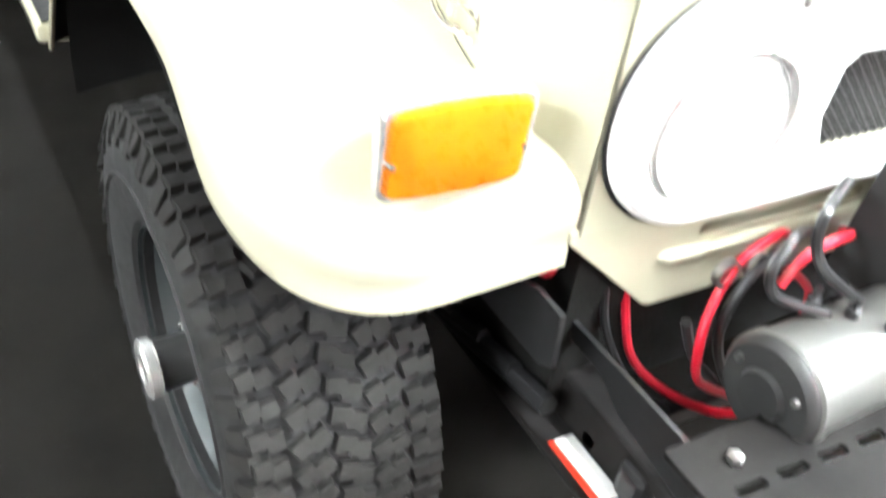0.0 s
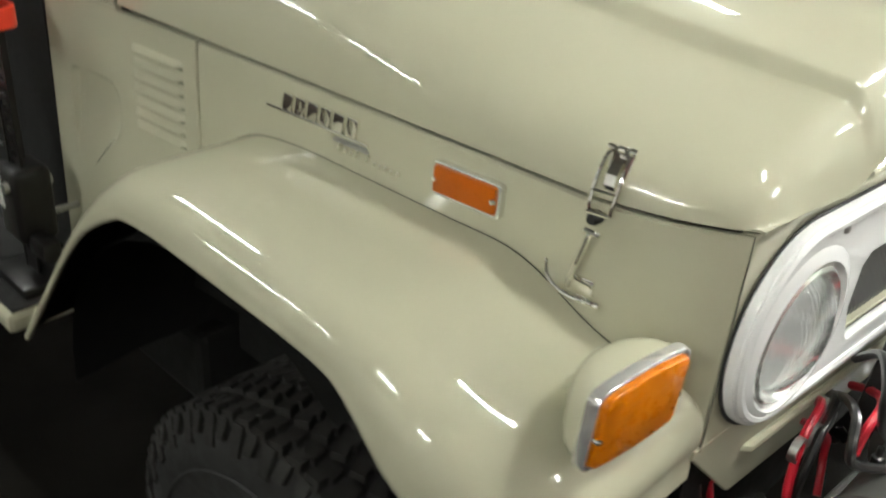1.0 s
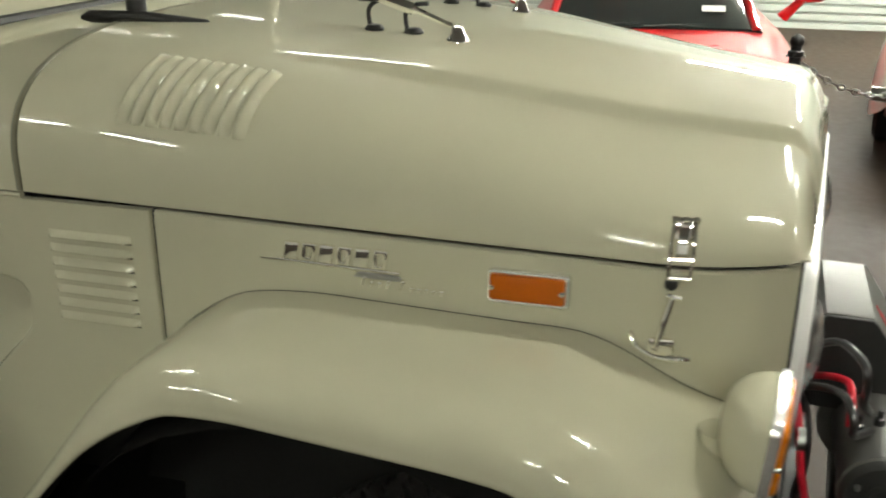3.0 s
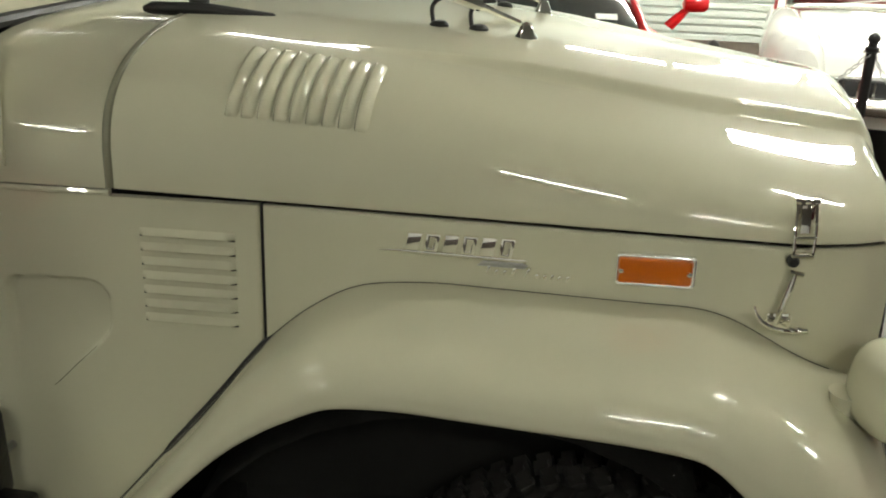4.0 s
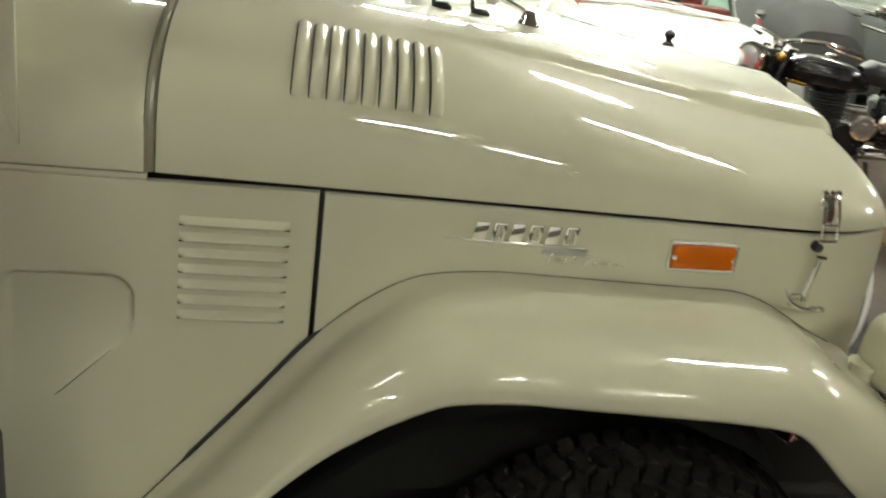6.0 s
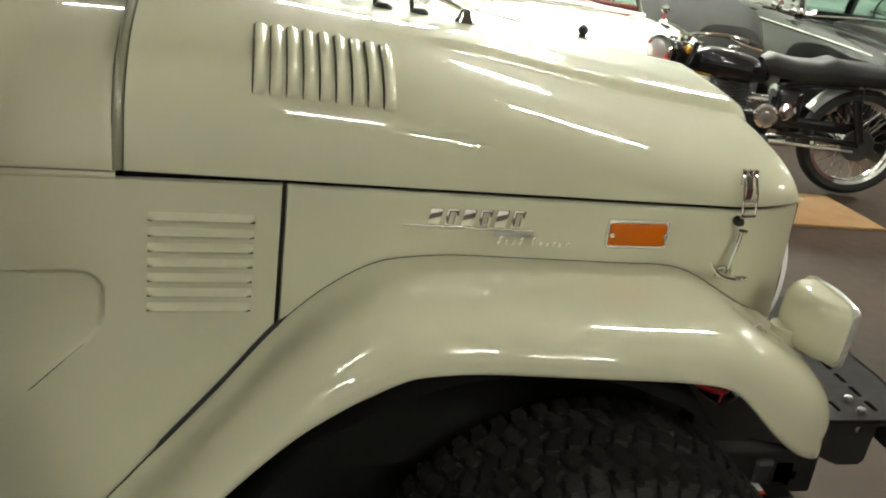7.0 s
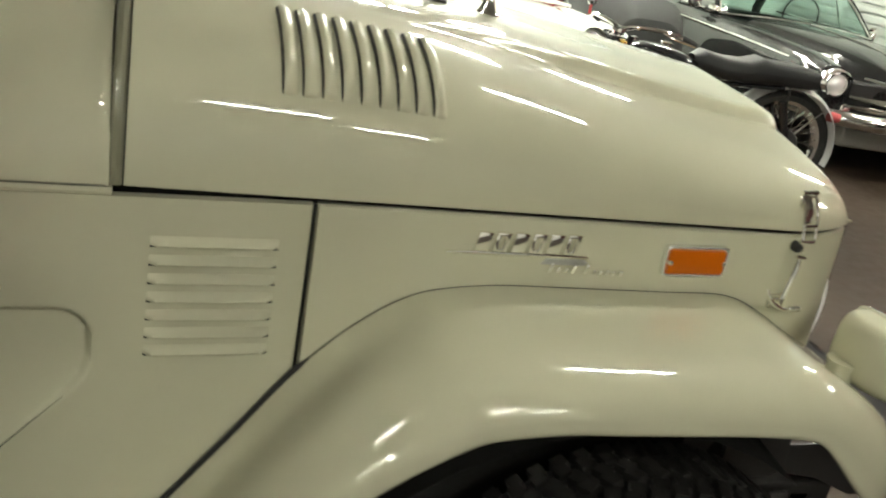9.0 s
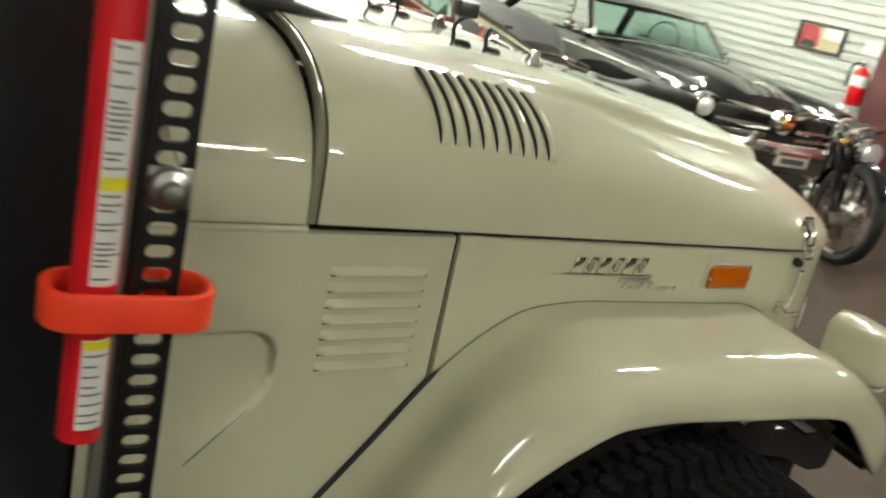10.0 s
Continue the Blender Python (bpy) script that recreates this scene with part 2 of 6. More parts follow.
def plate(outline, holes, place, depth, bevel=0.0):
    """A flat plate from a 2D outline with 2D holes; place maps (u, v, w) to the world, w being the way through the plate."""
    bm = bmesh.new()
    edges = []
    for loop in [outline, *holes]:
        vs = [bm.verts.new((u, v, 0)) for u, v in loop]
        edges += [bm.edges.new((vs[i], vs[(i + 1) % len(vs)])) for i in range(len(vs))]
    bmesh.ops.triangle_fill(bm, use_beauty=True, use_dissolve=False, edges=edges, normal=(0, 0, 1))
    faces = bm.faces[:]
    g = bmesh.ops.extrude_face_region(bm, geom=faces)
    top = [v for v in g["geom"] if isinstance(v, bmesh.types.BMVert)]
    for v in top:
        v.co.z += depth
    if bevel > 0:
        rim = [e for e in bm.edges if all(v.co.z > depth * 0.5 for v in e.verts) and len(e.link_faces) == 2 and e.calc_face_angle(0) > 0.8]
        bmesh.ops.bevel(bm, geom=rim, offset=bevel, segments=2, profile=0.5, affect="EDGES")
    for v in bm.verts:
        v.co = Vector(place(*v.co))
    return bm


def rounded(u0, u1, v0, v1, r, n=6):
    out = []
    for cx, cy, a0 in ((u1 - r, v1 - r, 0), (u0 + r, v1 - r, 90), (u0 + r, v0 + r, 180), (u1 - r, v0 + r, 270)):
        for k in range(n + 1):
            a = radians(a0 + 90 * k / n)
            out.append((cx + r * math.cos(a), cy + r * math.sin(a)))
    return out


def circle(cx, cy, r, n=32):
    return [(cx + r * math.cos(2 * math.pi * k / n), cy + r * math.sin(2 * math.pi * k / n)) for k in range(n)]


def smoothstep(a, b, x):
    t = min(1, max(0, (x - a) / (b - a)))
    return t * t * (3 - 2 * t)
# ---------------------------------------------------------------- the hall
XW, YW, CEILING = 7.6, 10.8, 3.7


def hall():
    part("floor", boxmesh(-11, XW + 0.2, -9, YW + 0.2, -0.12, 0.0), FLOOR, smooth=False)
    part("ceiling", boxmesh(-11, XW + 0.2, -9, YW + 0.2, CEILING, CEILING + 0.1), CEIL, smooth=False)
    # ribbed cladding: a saw profile swept along each wall
    def ribbed(name, horizontal_at):
        bm = bmesh.new()
        pitch, prof = 0.10, [(0.0, 0.0), (0.066, 0.0), (0.070, 0.030), (0.096, 0.034)]
        pts = []
        z = 0.0
        while z < CEILING:
            pts += [(d, min(CEILING, z + dz)) for dz, d in prof]
            z += pitch
        pts += [(0.0, CEILING), (0.12, CEILING), (0.12, 0.0)]
        ends = [[bm.verts.new(horizontal_at(e, d, z)) for d, z in pts] for e in (0, 1)]
        n = len(pts)
        for k in range(n):
            bm.faces.new((ends[0][k], ends[0][(k + 1) % n], ends[1][(k + 1) % n], ends[1][k]))
        for e in ends:
            bm.faces.new(e)
        ob = part(name, bm, WALLM, smooth=False)
        return tagged(ob, "white horizontally ribbed steel wall cladding", "wall", kind="structure")
    ribbed("wall_north", lambda e, d, z: (-11 + e * (XW + 11), YW + d, z))
    ribbed("wall_east", lambda e, d, z: (XW + d, -9 + e * (YW + 9), z))
    for name, b in (("wall_south", (-11, XW, -9.15, -9, 0, CEILING)), ("wall_west", (-11.15, -11, -9, YW, 0, CEILING))):
        tagged(part(name, boxmesh(*b), DIMWALL, smooth=False), "plain pale painted hall wall", "wall", kind="structure")
    part("wall_partition", boxmesh(XW - 0.16, XW - 0.004, -9, 5.13, 0, CEILING), MAROON, smooth=False)
    tagged(bpy.data.objects["wall_partition"], "dark maroon painted partition wall", "wall", kind="structure")
    tagged(bpy.data.objects["floor"], "brown sealed concrete floor, glossy and stained", "floor", kind="structure")
    tagged(bpy.data.objects["ceiling"], "plain grey hall ceiling", "ceiling", kind="structure")


hall()


def strip_light(tubes, label, half=0.61, lanes=(-0.045, 0.045)):
    t = thing("strip_light", (0, 0, CEILING), label, "ceiling light", "strip lights in rows")
    side = lanes[-1] + 0.015
    part("fixture_body", boxmesh(-half - 0.03, half + 0.03, -side, side, -0.075, -0.0, bevel=0.008), FIXTURE, t, smooth=False)
    for y in lanes:
        part("tube", lathe([(0.0, -half), (0.019, -half), (0.019, half), (0.0, half)], (0, y, -0.105), "x", 10), tubes, t, "glowing fluorescent tube")
    for x in (-half - 0.01, half + 0.01):
        part("end_cap", boxmesh(x - 0.02, x + 0.02, -side - 0.01, side + 0.01, -0.13, -0.075, bevel=0.004), FIXTURE, t, smooth=False)
    for o in t.children:
        o.matrix_parent_inverse = Matrix()
    return t


TWIN, QUAD = (-0.045, 0.045), (-0.21, -0.07, 0.07, 0.21)
ROWS = [(TUBE, "white ceiling strip light with two bright fluorescent tubes", [(5.4, 7.4), (6.4, 1.05), (6.4, 3.9)], 0.61, TWIN),
        (TUBE, "shorter white ceiling strip light with two bright fluorescent tubes", [(2.20, 1.15), (1.30, -3.9), (2.85, -5.4)], 0.42, TWIN),
        (TUBE, "broad white ceiling light with four bright fluorescent tubes", [(2.30, 4.0)], 0.40, QUAD),
        (TUBE, "long broad ceiling light with four bright fluorescent tubes", [(1.15, 8.9), (2.45, 8.9), (3.75, 8.9)], 0.61, QUAD),
        (DIMTUBE, "white ceiling strip light with two dimmed tubes", [(-2.6, -0.35), (-3.4, -3.4), (-1.3, 3.9), (-2.9, -4.7, 90)], 0.61, TWIN)]
for tubes, label, places, half, lanes in ROWS:
    first = strip_light(tubes, label, half, lanes)
    first.matrix_basis = pose(*places[0][:2], CEILING, 0, 0, (*places[0], 0)[2])
    for place in places[1:]:
        copy_thing(first, pose(*place[:2], CEILING, 0, 0, (*place, 0)[2]))

# ---------------------------------------------------------------- the beige off-road vehicle
YC = 0.69                       # middle of the vehicle at the scuttle
SKEW = 0.054                    # the vehicle stands a little askew
car = thing("off_road_vehicle", (0.4, YC, 0.0), "beige vintage off-road vehicle with lifted body and black winch bumper", "car")


def side_y(x):
    """The plan line of the bonnet side on the near side."""
    return 0.065 * x if x < 0.74 else 0.0481 + 0.065 * (x - 0.74) + 1.75 * (x - 0.74) ** 2


def mid_y(x):
    """The vehicle's middle line, which runs askew to the x axis."""
    return YC - SKEW * (x + 0.2285)


def skewed(build, mirrored=False):
    """Builds parts square to the axes, then sets them askew with the vehicle."""
    before = set(bpy.data.objects)
    build()
    for ob in set(bpy.data.objects) - before:
        if ob.type == "MESH":
            for v in ob.data.vertices:
                if mirrored:
                    v.co.y += 2 * (mid_y(max(v.co.x, -0.5)) - YC)
                v.co.x += SKEW * (v.co.y - 0.12)


def seam_z(x):
    return 1.121 - 0.019 * x


NOSE = 0.937                    # front of the bonnet


def hood_point(x, u):
    """u runs from 0 at the near seam to 2 at the far one; x along the bonnet."""
    v = u if u <= 1 else 2 - u
    y0 = side_y(min(x, 0.93))
    c = mid_y(x)
    y = y0 + v * (c - y0)
    w = (y - y0) / (YC - y0)
    f = smoothstep(0.1, NOSE, x)
    # cross-section: upright side, rolled shoulder, crowned top; rounder towards the nose
    q = (1 - (1 - w) ** (4.38 - 0.97 * f)) ** (1 / (3.15 - 1.05 * f))
    g = max(0.0, 1 - (1 - min(1, (NOSE - x) / 0.0823)) ** 3.5)
    h = 0.2198 - 0.0458 * x - 0.0843 * smoothstep(0.0, NOSE, x)
    rise = max(0.0, 1 - math.hypot(1 - q, 1 - g))
    z = seam_z(x) + h * rise + 0.03 * w * w * g * smoothstep(0.2, 0.8, x)
    # raised middle panel, and the lifted lip over the air slot
    crease = 0.19 + 0.185 * x
    z += (0.0185 * smoothstep(0.05, 0.45, x) * smoothstep(crease - 0.012, crease + 0.012, y) + 0.009 * smoothstep(0.0, 0.55, x) * smoothstep(0.20, 0.45, y)) * g
    z += 0.05 * smoothstep(0.32, 0.44, y) * smoothstep(0.80, 0.95, x) * (1 - g)
    y = y if u <= 1 else 2 * c - y
    return Vector((x + SKEW * max(0.0, y - 0.12) * smoothstep(0.3, 0.9, x), y, z))


def hood():
    us = [0, .004, .01, .018, .028, .04, .055, .075, .1, .13, .17, .22, .25, .28] + [.285 + .0048 * k for k in range(57)] + [.565, .60, .66, .74, .82, .9, 1.0]
    us = us + [2 - u for u in us[-2::-1]]
    xs = [-0.2285 + 1.0575 * k / 32 for k in range(33)] + [NOSE - 0.093 * (1 - k / 16) ** 1.6 for k in range(1, 17)]
    bm = grid([[hood_point(x, u) for u in us] for x in xs])
    thicken(bm, -0.0035)
    h = part("hood", bm, PAINT, car, "beige painted bonnet, glossy, with pressed ridges", angle=50)
    # rolled visor over the air slot
    rows = []
    c, y0 = mid_y(NOSE), side_y(0.93)
    for k in range(61):
        y = 0.30 + 2 * (c - 0.30) * k / 60
        yn = min(y, 2 * c - y)
        amp = smoothstep(0.30, 0.48, yn)
        u = (yn - y0) / (c - y0)
        e = hood_point(NOSE, u if y <= c else 2 - u)
        rows.append([(e.x - 0.010 + (dx + 0.010 - 0.028 * (1 - smoothstep(0.60, 1.0, y))) * amp, y, e.z + dz * (0.25 + 0.75 * amp)) for dx, dz in ((-0.018, 0.045), (-0.006, 0.045), (0.004, 0.042), (0.012, 0.034), (0.014, 0.024), (0.010, 0.016), (0.002, 0.014), (-0.018, 0.018))])
    part("air_visor", grid(rows), PAINT, h, "rolled visor over the air slot")
    # pressed louvres on the near and far sides
    for side in (0, 1):
        for i in range(9):
            x0 = -0.058 + 0.0240 * i
            us2 = [0.030 + (0.222 - 0.030) * w for w in (0, .012, .03, .055, .09, .16, .25, .35, .5, .65, .75, .84, .91, .945, .97, .988, 1)]
            rows = []
            for k, u in enumerate(us2):
                end = min(1, min(u - 0.030, 0.222 - u) / (0.13 * 0.192))
                end = math.sqrt(1 - (1 - end) ** 2)
                row = []
                for dx, hh in ((-0.0040, 0.0002), (-0.0008, 0.0088), (0.0006, 0.0106), (0.003, 0.0120), (0.0065, 0.0119), (0.0105, 0.0104), (0.0145, 0.0078), (0.0180, 0.0042), (0.0208, -0.0005)):
                    uu = u if side == 0 else 2 - u
                    p = hood_point(x0 + dx, uu)
                    n = (hood_point(x0 + dx, uu + 0.004) - p).cross(hood_point(x0 + dx + 0.004, uu) - p).normalized()
                    if n.z < 0:
                        n = -n
                    row.append(p + n * (hh * end + 0.0003))
                rows.append(row)
            part("louvre", grid([r[1:] for r in rows]), PAINT, h)
            # closed steep face, painted black as the slot's shade
            part("louvre_slot", grid([r[:2] for r in rows]), SEALSHADE, h, "black strip for the shade in the louvre's slot")
    return h


hood_ob = hood()


def apron(side):
    """The upright panel between bonnet and wing, with its rolled front corner."""
    f = (lambda y: y) if side == 0 else (lambda y: 2 * YC - y)
    xs = [-0.0008 + 0.7408 * k / 20 for k in range(21)] + [0.74 + 0.1865 * k / 14 for k in range(1, 15)]
    rows = []
    for x in xs:
        zs = seam_z(x) - 0.0085
        bot = 0.80
        rows.append([(x, f(side_y(x) + 0.016), zs - 0.001), (x, f(side_y(x) + 0.005), zs), (x, f(side_y(x) + 0.001), zs - 0.003), (x, f(side_y(x)), zs - 0.008),
                     *[(x, f(side_y(x) - 0.03 * k / 8 * (zs - bot)), zs + (bot - zs) * k / 8) for k in range(1, 9)]])
    rows.insert(0, [(x - 0.0018, f(side_y(x) + 0.007), z) for x, y, z in rows[0]])
    bm = grid(rows)
    return part("side_panel", bm, PAINT, car, "beige upright panel under the bonnet")


apron(0)
skewed(lambda: apron(1), True)
# dark gap behind the seam and the panel joints
bm = grid([[(x, side_y(x) + 0.022, seam_z(x) + 0.03), (x, side_y(x) + 0.022, 0.6 if x < 0.70 else 0.84)] for x in [-0.236 + 1.14 * k / 30 for k in range(31)]])
part("engine_bay_liner", bm, UNDER, car)
part("engine_bay_liner", boxmesh(-0.3, 0.90, 0.16, 2 * YC - 0.16, 0.45, 1.10), UNDER, car, smooth=False)

# wing: a sheet along a side profile with a rolled outer edge
WING = [(-0.325, 0.505), (-0.19, 0.663), (-0.087, 0.786), (-0.012, 0.880), (0.043, 0.934), (0.080, 0.962), (0.118, 0.985), (0.165, 1.001), (0.255, 1.009), (0.350, 1.007), (0.450, 1.004), (0.555, 1.001), (0.640, 0.999), (0.690, 0.988), (0.740, 0.965), (0.800, 0.932), (0.870, 0.899), (0.952, 0.868)]
YOUT = -0.247


def wing(side):
    f = (lambda y: y) if side == 0 else (lambda y: 2 * YC - y)
    line = smoothline([(x, 0, z) for x, z in WING], 5)
    cum = [0.0]
    for a, b in zip(line, line[1:]):
        cum.append(cum[-1] + (b - a).length)
    S = cum[-1]

    def at(s):
        for i in range(len(cum) - 1):
            if s <= cum[i + 1] or i == len(cum) - 2:
                t = (s - cum[i]) / (cum[i + 1] - cum[i])
                p = line[i].lerp(line[i + 1], t)
                a = (line[min(i + 1, len(line) - 1)] - line[max(i - 1, 0)]).normalized()
                b = (line[min(i + 2, len(line) - 1)] - line[i]).normalized()
                d = a.lerp(b, t).normalized()
                return p, Vector((-d.z, 0, d.x))

    RC = 0.19
    svals = [S * k / 60 * 0.86 for k in range(61)] + [S - 0.14 * S * (1 - k / 26) ** 1.5 for k in range(1, 27)]
    vvals = [0, .12, .25, .38, .5, .6, .68, .75, .8, .84, .875, .905, .93, .95, .966, .98, .99, .997, 1.0]
    rows, inner = [], []
    for s in svals:
        p, n = at(s)
        k = s / S
        depth = 0.024 + 0.032 * smoothstep(0.22, 0.44, k) + 0.034 * smoothstep(0.70, 0.95, k)
        flange = 0.008 + 0.028 * smoothstep(0.78, 1.0, k)
        reach = 0.085 + 0.075 * (1 - smoothstep(0.18, 0.42, k)) + 0.055 * smoothstep(0.82, 0.98, k)
        yin = side_y(min(p.x, 0.925)) - 0.0005 - 0.03 * max(0, 1.1 - p.z) * 0.9
        W = yin - YOUT
        over = max(0.0, s - (S - RC))
        wb = W - RC + math.sqrt(max(0.0, RC * RC - over * over))
        row = []
        for v in vvals:
            w = v * wb
            if over > 0 and w > W - RC:
                d = RC - math.hypot(over, w - (W - RC))
            else:
                d = min(W - w, (S - s) * (1 + 0.7 * smoothstep(RC, RC + 0.09, W - w)))
            d = max(0.0, d)
            q = 1 - min(1.0, d / reach)
            drop = depth * (1 - math.sqrt(max(0.0, 1 - q ** 2.3))) + 0.02 * w
            c = p - n * drop
            # a small upright step where the sheet meets the panel
            c = Vector((c.x, f(yin - w), c.z))
            row.append(c)
        inner.append([c - n * 0.004 for c in row[:-1]] + [row[-1] - n * (flange * 0.6) + Vector((0, f(0.003) - f(0.0), 0))])
        for dn, di in ((flange * 0.5, 0.001), (flange, 0.0), (flange + 0.002, -0.004), (flange, -0.010)):
            c = row[len(vvals) - 1]
            out = Vector((0, -1, 0)) if over <= 0 else Vector((max(0, over) / RC, -math.sqrt(max(0, 1 - (over / RC) ** 2)), 0))
            down = (n.lerp(Vector((-0.06, 0, 1)), smoothstep(0.0, RC * 0.8, over))).normalized()
            cc = c - down * dn + out * di if side == 0 else c - down * dn + Vector((out.x, -out.y, 0)) * di
            row.append(cc)
        rows.append(row)
    # front flange along the straight part of the front edge
    last = rows[-1]
    p, n = at(S)
    nv = len(vvals)
    for k in range(4):
        step = last[nv + k] - last[nv - 1]
        rows.append([q + Vector((step.x, 0, step.z)) if j < nv else last[nv + k].copy() for j, q in enumerate(last)])
    bm = grid(rows)
    bmesh.ops.remove_doubles(bm, verts=bm.verts, dist=1e-5)
    bmesh.ops.dissolve_degenerate(bm, edges=bm.edges, dist=1e-6)
    w = part("front_wing", bm, PAINT, car, "beige steel front wing with rolled edge", angle=60)
    part("wing_underseal", grid(inner), UNDER, car, "black underseal inside the wing")
    # dark joint between wing and body
    pts = [at(S * k / 70)[0] for k in range(0, 66)]
    pts = [(q.x, f(side_y(min(q.x, 0.9)) - 0.004 - 0.03 * max(0, 1.1 - q.z)), q.z + 0.001) for q in pts]
    part("joint_seal", rod(pts, [0.0012 if q[2] < 0.68 else (0.0050 if q[0] < -0.003 else 0.0007) for q in pts], 6), SEALSHADE, car, "black rubber joint strip")
    return w


wing(0)
skewed(lambda: wing(1), True)


def body_side(side):
    """Scuttle side behind the bonnet: side sheet, vent, flap; then the tub with its door opening."""
    f = (lambda y: y) if side == 0 else (lambda y: 2 * YC - y)

    def yy(x, z):
        return f(0.065 * x - 0.03 * (1.12 - z) * (0.9 if z < 1.12 else 0))
    # the flap's outline, pressed into the sheet
    out = [(-0.405, 0.970), (-0.292, 0.971)] + [(-0.292 + 0.036 * math.sin(a), 0.935 + 0.036 * math.cos(a)) for a in (0.4, 0.8, 1.2, 1.57)] + [(-0.256, 0.905), (-0.262, 0.884), (-0.275, 0.866), (-0.362, 0.780), (-0.380, 0.772), (-0.405, 0.769), (-0.419, 0.776), (-0.424, 0.792), (-0.424, 0.952), (-0.418, 0.965)]

    def pressed(x, z):
        if not (-0.44 < x < -0.24 and 0.75 < z < 0.99):
            return 0.0
        p, best, inside = Vector((x, z)), 1.0, False
        for (ax, az), (bx, bz) in zip(out, out[1:] + out[:1]):
            a, d = Vector((ax, az)), Vector((bx - ax, bz - az))
            best = min(best, (p - a - d * min(1.0, max(0.0, (p - a).dot(d) / d.dot(d)))).length)
            if (az > z) != (bz > z) and x < ax + (z - az) / (bz - az) * (bx - ax):
                inside = not inside
        return 0.015 * smoothstep(-0.0030, 0.0040, best if inside else -best) * smoothstep(0.77, 0.93, z)
    # scuttle sheet, its front edge following the wing
    sg = -1 if side == 0 else 1
    zs = [1.1115 - (1.1115 - 0.45) * k / 200 for k in range(201)]
    rows = []
    for z in zs:
        xfront = -0.0105 if z > 0.885 else -0.0105 + (z - 0.885) * 0.815
        x0 = -0.497
        line = [x0 + (xfront - x0) * k / 130 for k in range(131)]
        row = [(x, yy(x, z) - sg * pressed(x, z), z) for x in line]
        rows.append(row + [(xfront + 0.0015, yy(xfront, z) - sg * 0.002, z), (xfront + 0.0018, yy(xfront, z) - sg * 0.008, z)])
    top = [(x, y + (0.012 if side == 0 else -0.012), z + 0.001) for x, y, z in rows[0]]
    sheet = part("scuttle_side", grid([top, *rows]), PAINT, car, "beige scuttle side sheet with a pressed flap", angle=60)
    # vent louvres
    for i in range(7):
        z0 = 1.0548 - 0.0235 * i
        r = []
        for k in range(17):
            x = -0.196 + 0.150 * k / 16
            end = min(1, min(k, 16 - k) / 1.6)
            end = math.sqrt(1 - (1 - end) ** 2)
            o = -1 if side == 0 else 1
            r.append([(x, yy(x, z0 + dz) + o * (hh * end + 0.0004), z0 + dz) for dz, hh in ((0.011, 0.0), (0.008, 0.0034), (0.0045, 0.0076), (0.0018, 0.0098), (-0.0004, 0.0088), (-0.0034, 0.0))])
        part("vent_louvre", grid([q[:5] for q in r]), PAINT, sheet)
        # underside strip is solid; its black is the slot's shade
        part("vent_slot", grid([q[4:] for q in r]), SEALSHADE, sheet, "black strip for the shade in the slot under the louvre")
    # the open joint along the flap's lower edge
    joint = [(-0.283, 0.858), (-0.318, 0.824), (-0.352, 0.790), (-0.362, 0.781)]
    part("flap_joint", rod([(u, yy(u, v) + sg * 0.0002, v) for u, v in joint], [0.0003, 0.0007, 0.0008, 0.0004], 6), SEALSHADE, sheet, "dark open joint under the flap")
    # belt bead
    part("belt_bead", rod([(x, yy(x, 1.118) + (0.0045 if side == 0 else -0.0045), 1.1165) for x in (-0.495, -0.4, -0.24)], 0.0062, 8), PAINT, car)
    part("belt_gap", rod([(x, yy(x, 1.118) - (0.0005 if side == 0 else -0.0005), 1.1225) for x in (-0.495, -0.4, -0.24)], 0.0004, 5), SEALSHADE, car)
    part("panel_gap", boxmesh(-0.0135, 0.005, *sorted((f(0.0085), f(0.03))), 0.86, 1.1105), SEALSHADE, car, "dark gap between the panels", smooth=False)
    # tub behind the opening
    part("tub_side", boxmesh(-1.9, -1.42, *sorted((f(-0.055), f(0.01))), 0.40, 0.78, bevel=0.01), PAINT, car, "beige lower tub side", smooth=False)
    part("tub_side", boxmesh(-2.2, -1.42, *sorted((f(-0.055), f(0.01))), 0.78, 1.12, bevel=0.01), PAINT, car, smooth=False)
    part("sill", boxmesh(-1.9, -0.345, *sorted((f(-0.26), f(-0.05))), 0.47, 0.515, bevel=0.012), PAINT, car, "beige side sill", smooth=False)
    part("step_mat", boxmesh(-1.9, -0.352, *sorted((f(-0.246), f(-0.066))), 0.5152, 0.519, bevel=0.001), RUBBER, car, "black rubber step mat", smooth=False)


body_side(0)
skewed(lambda: body_side(1), True)


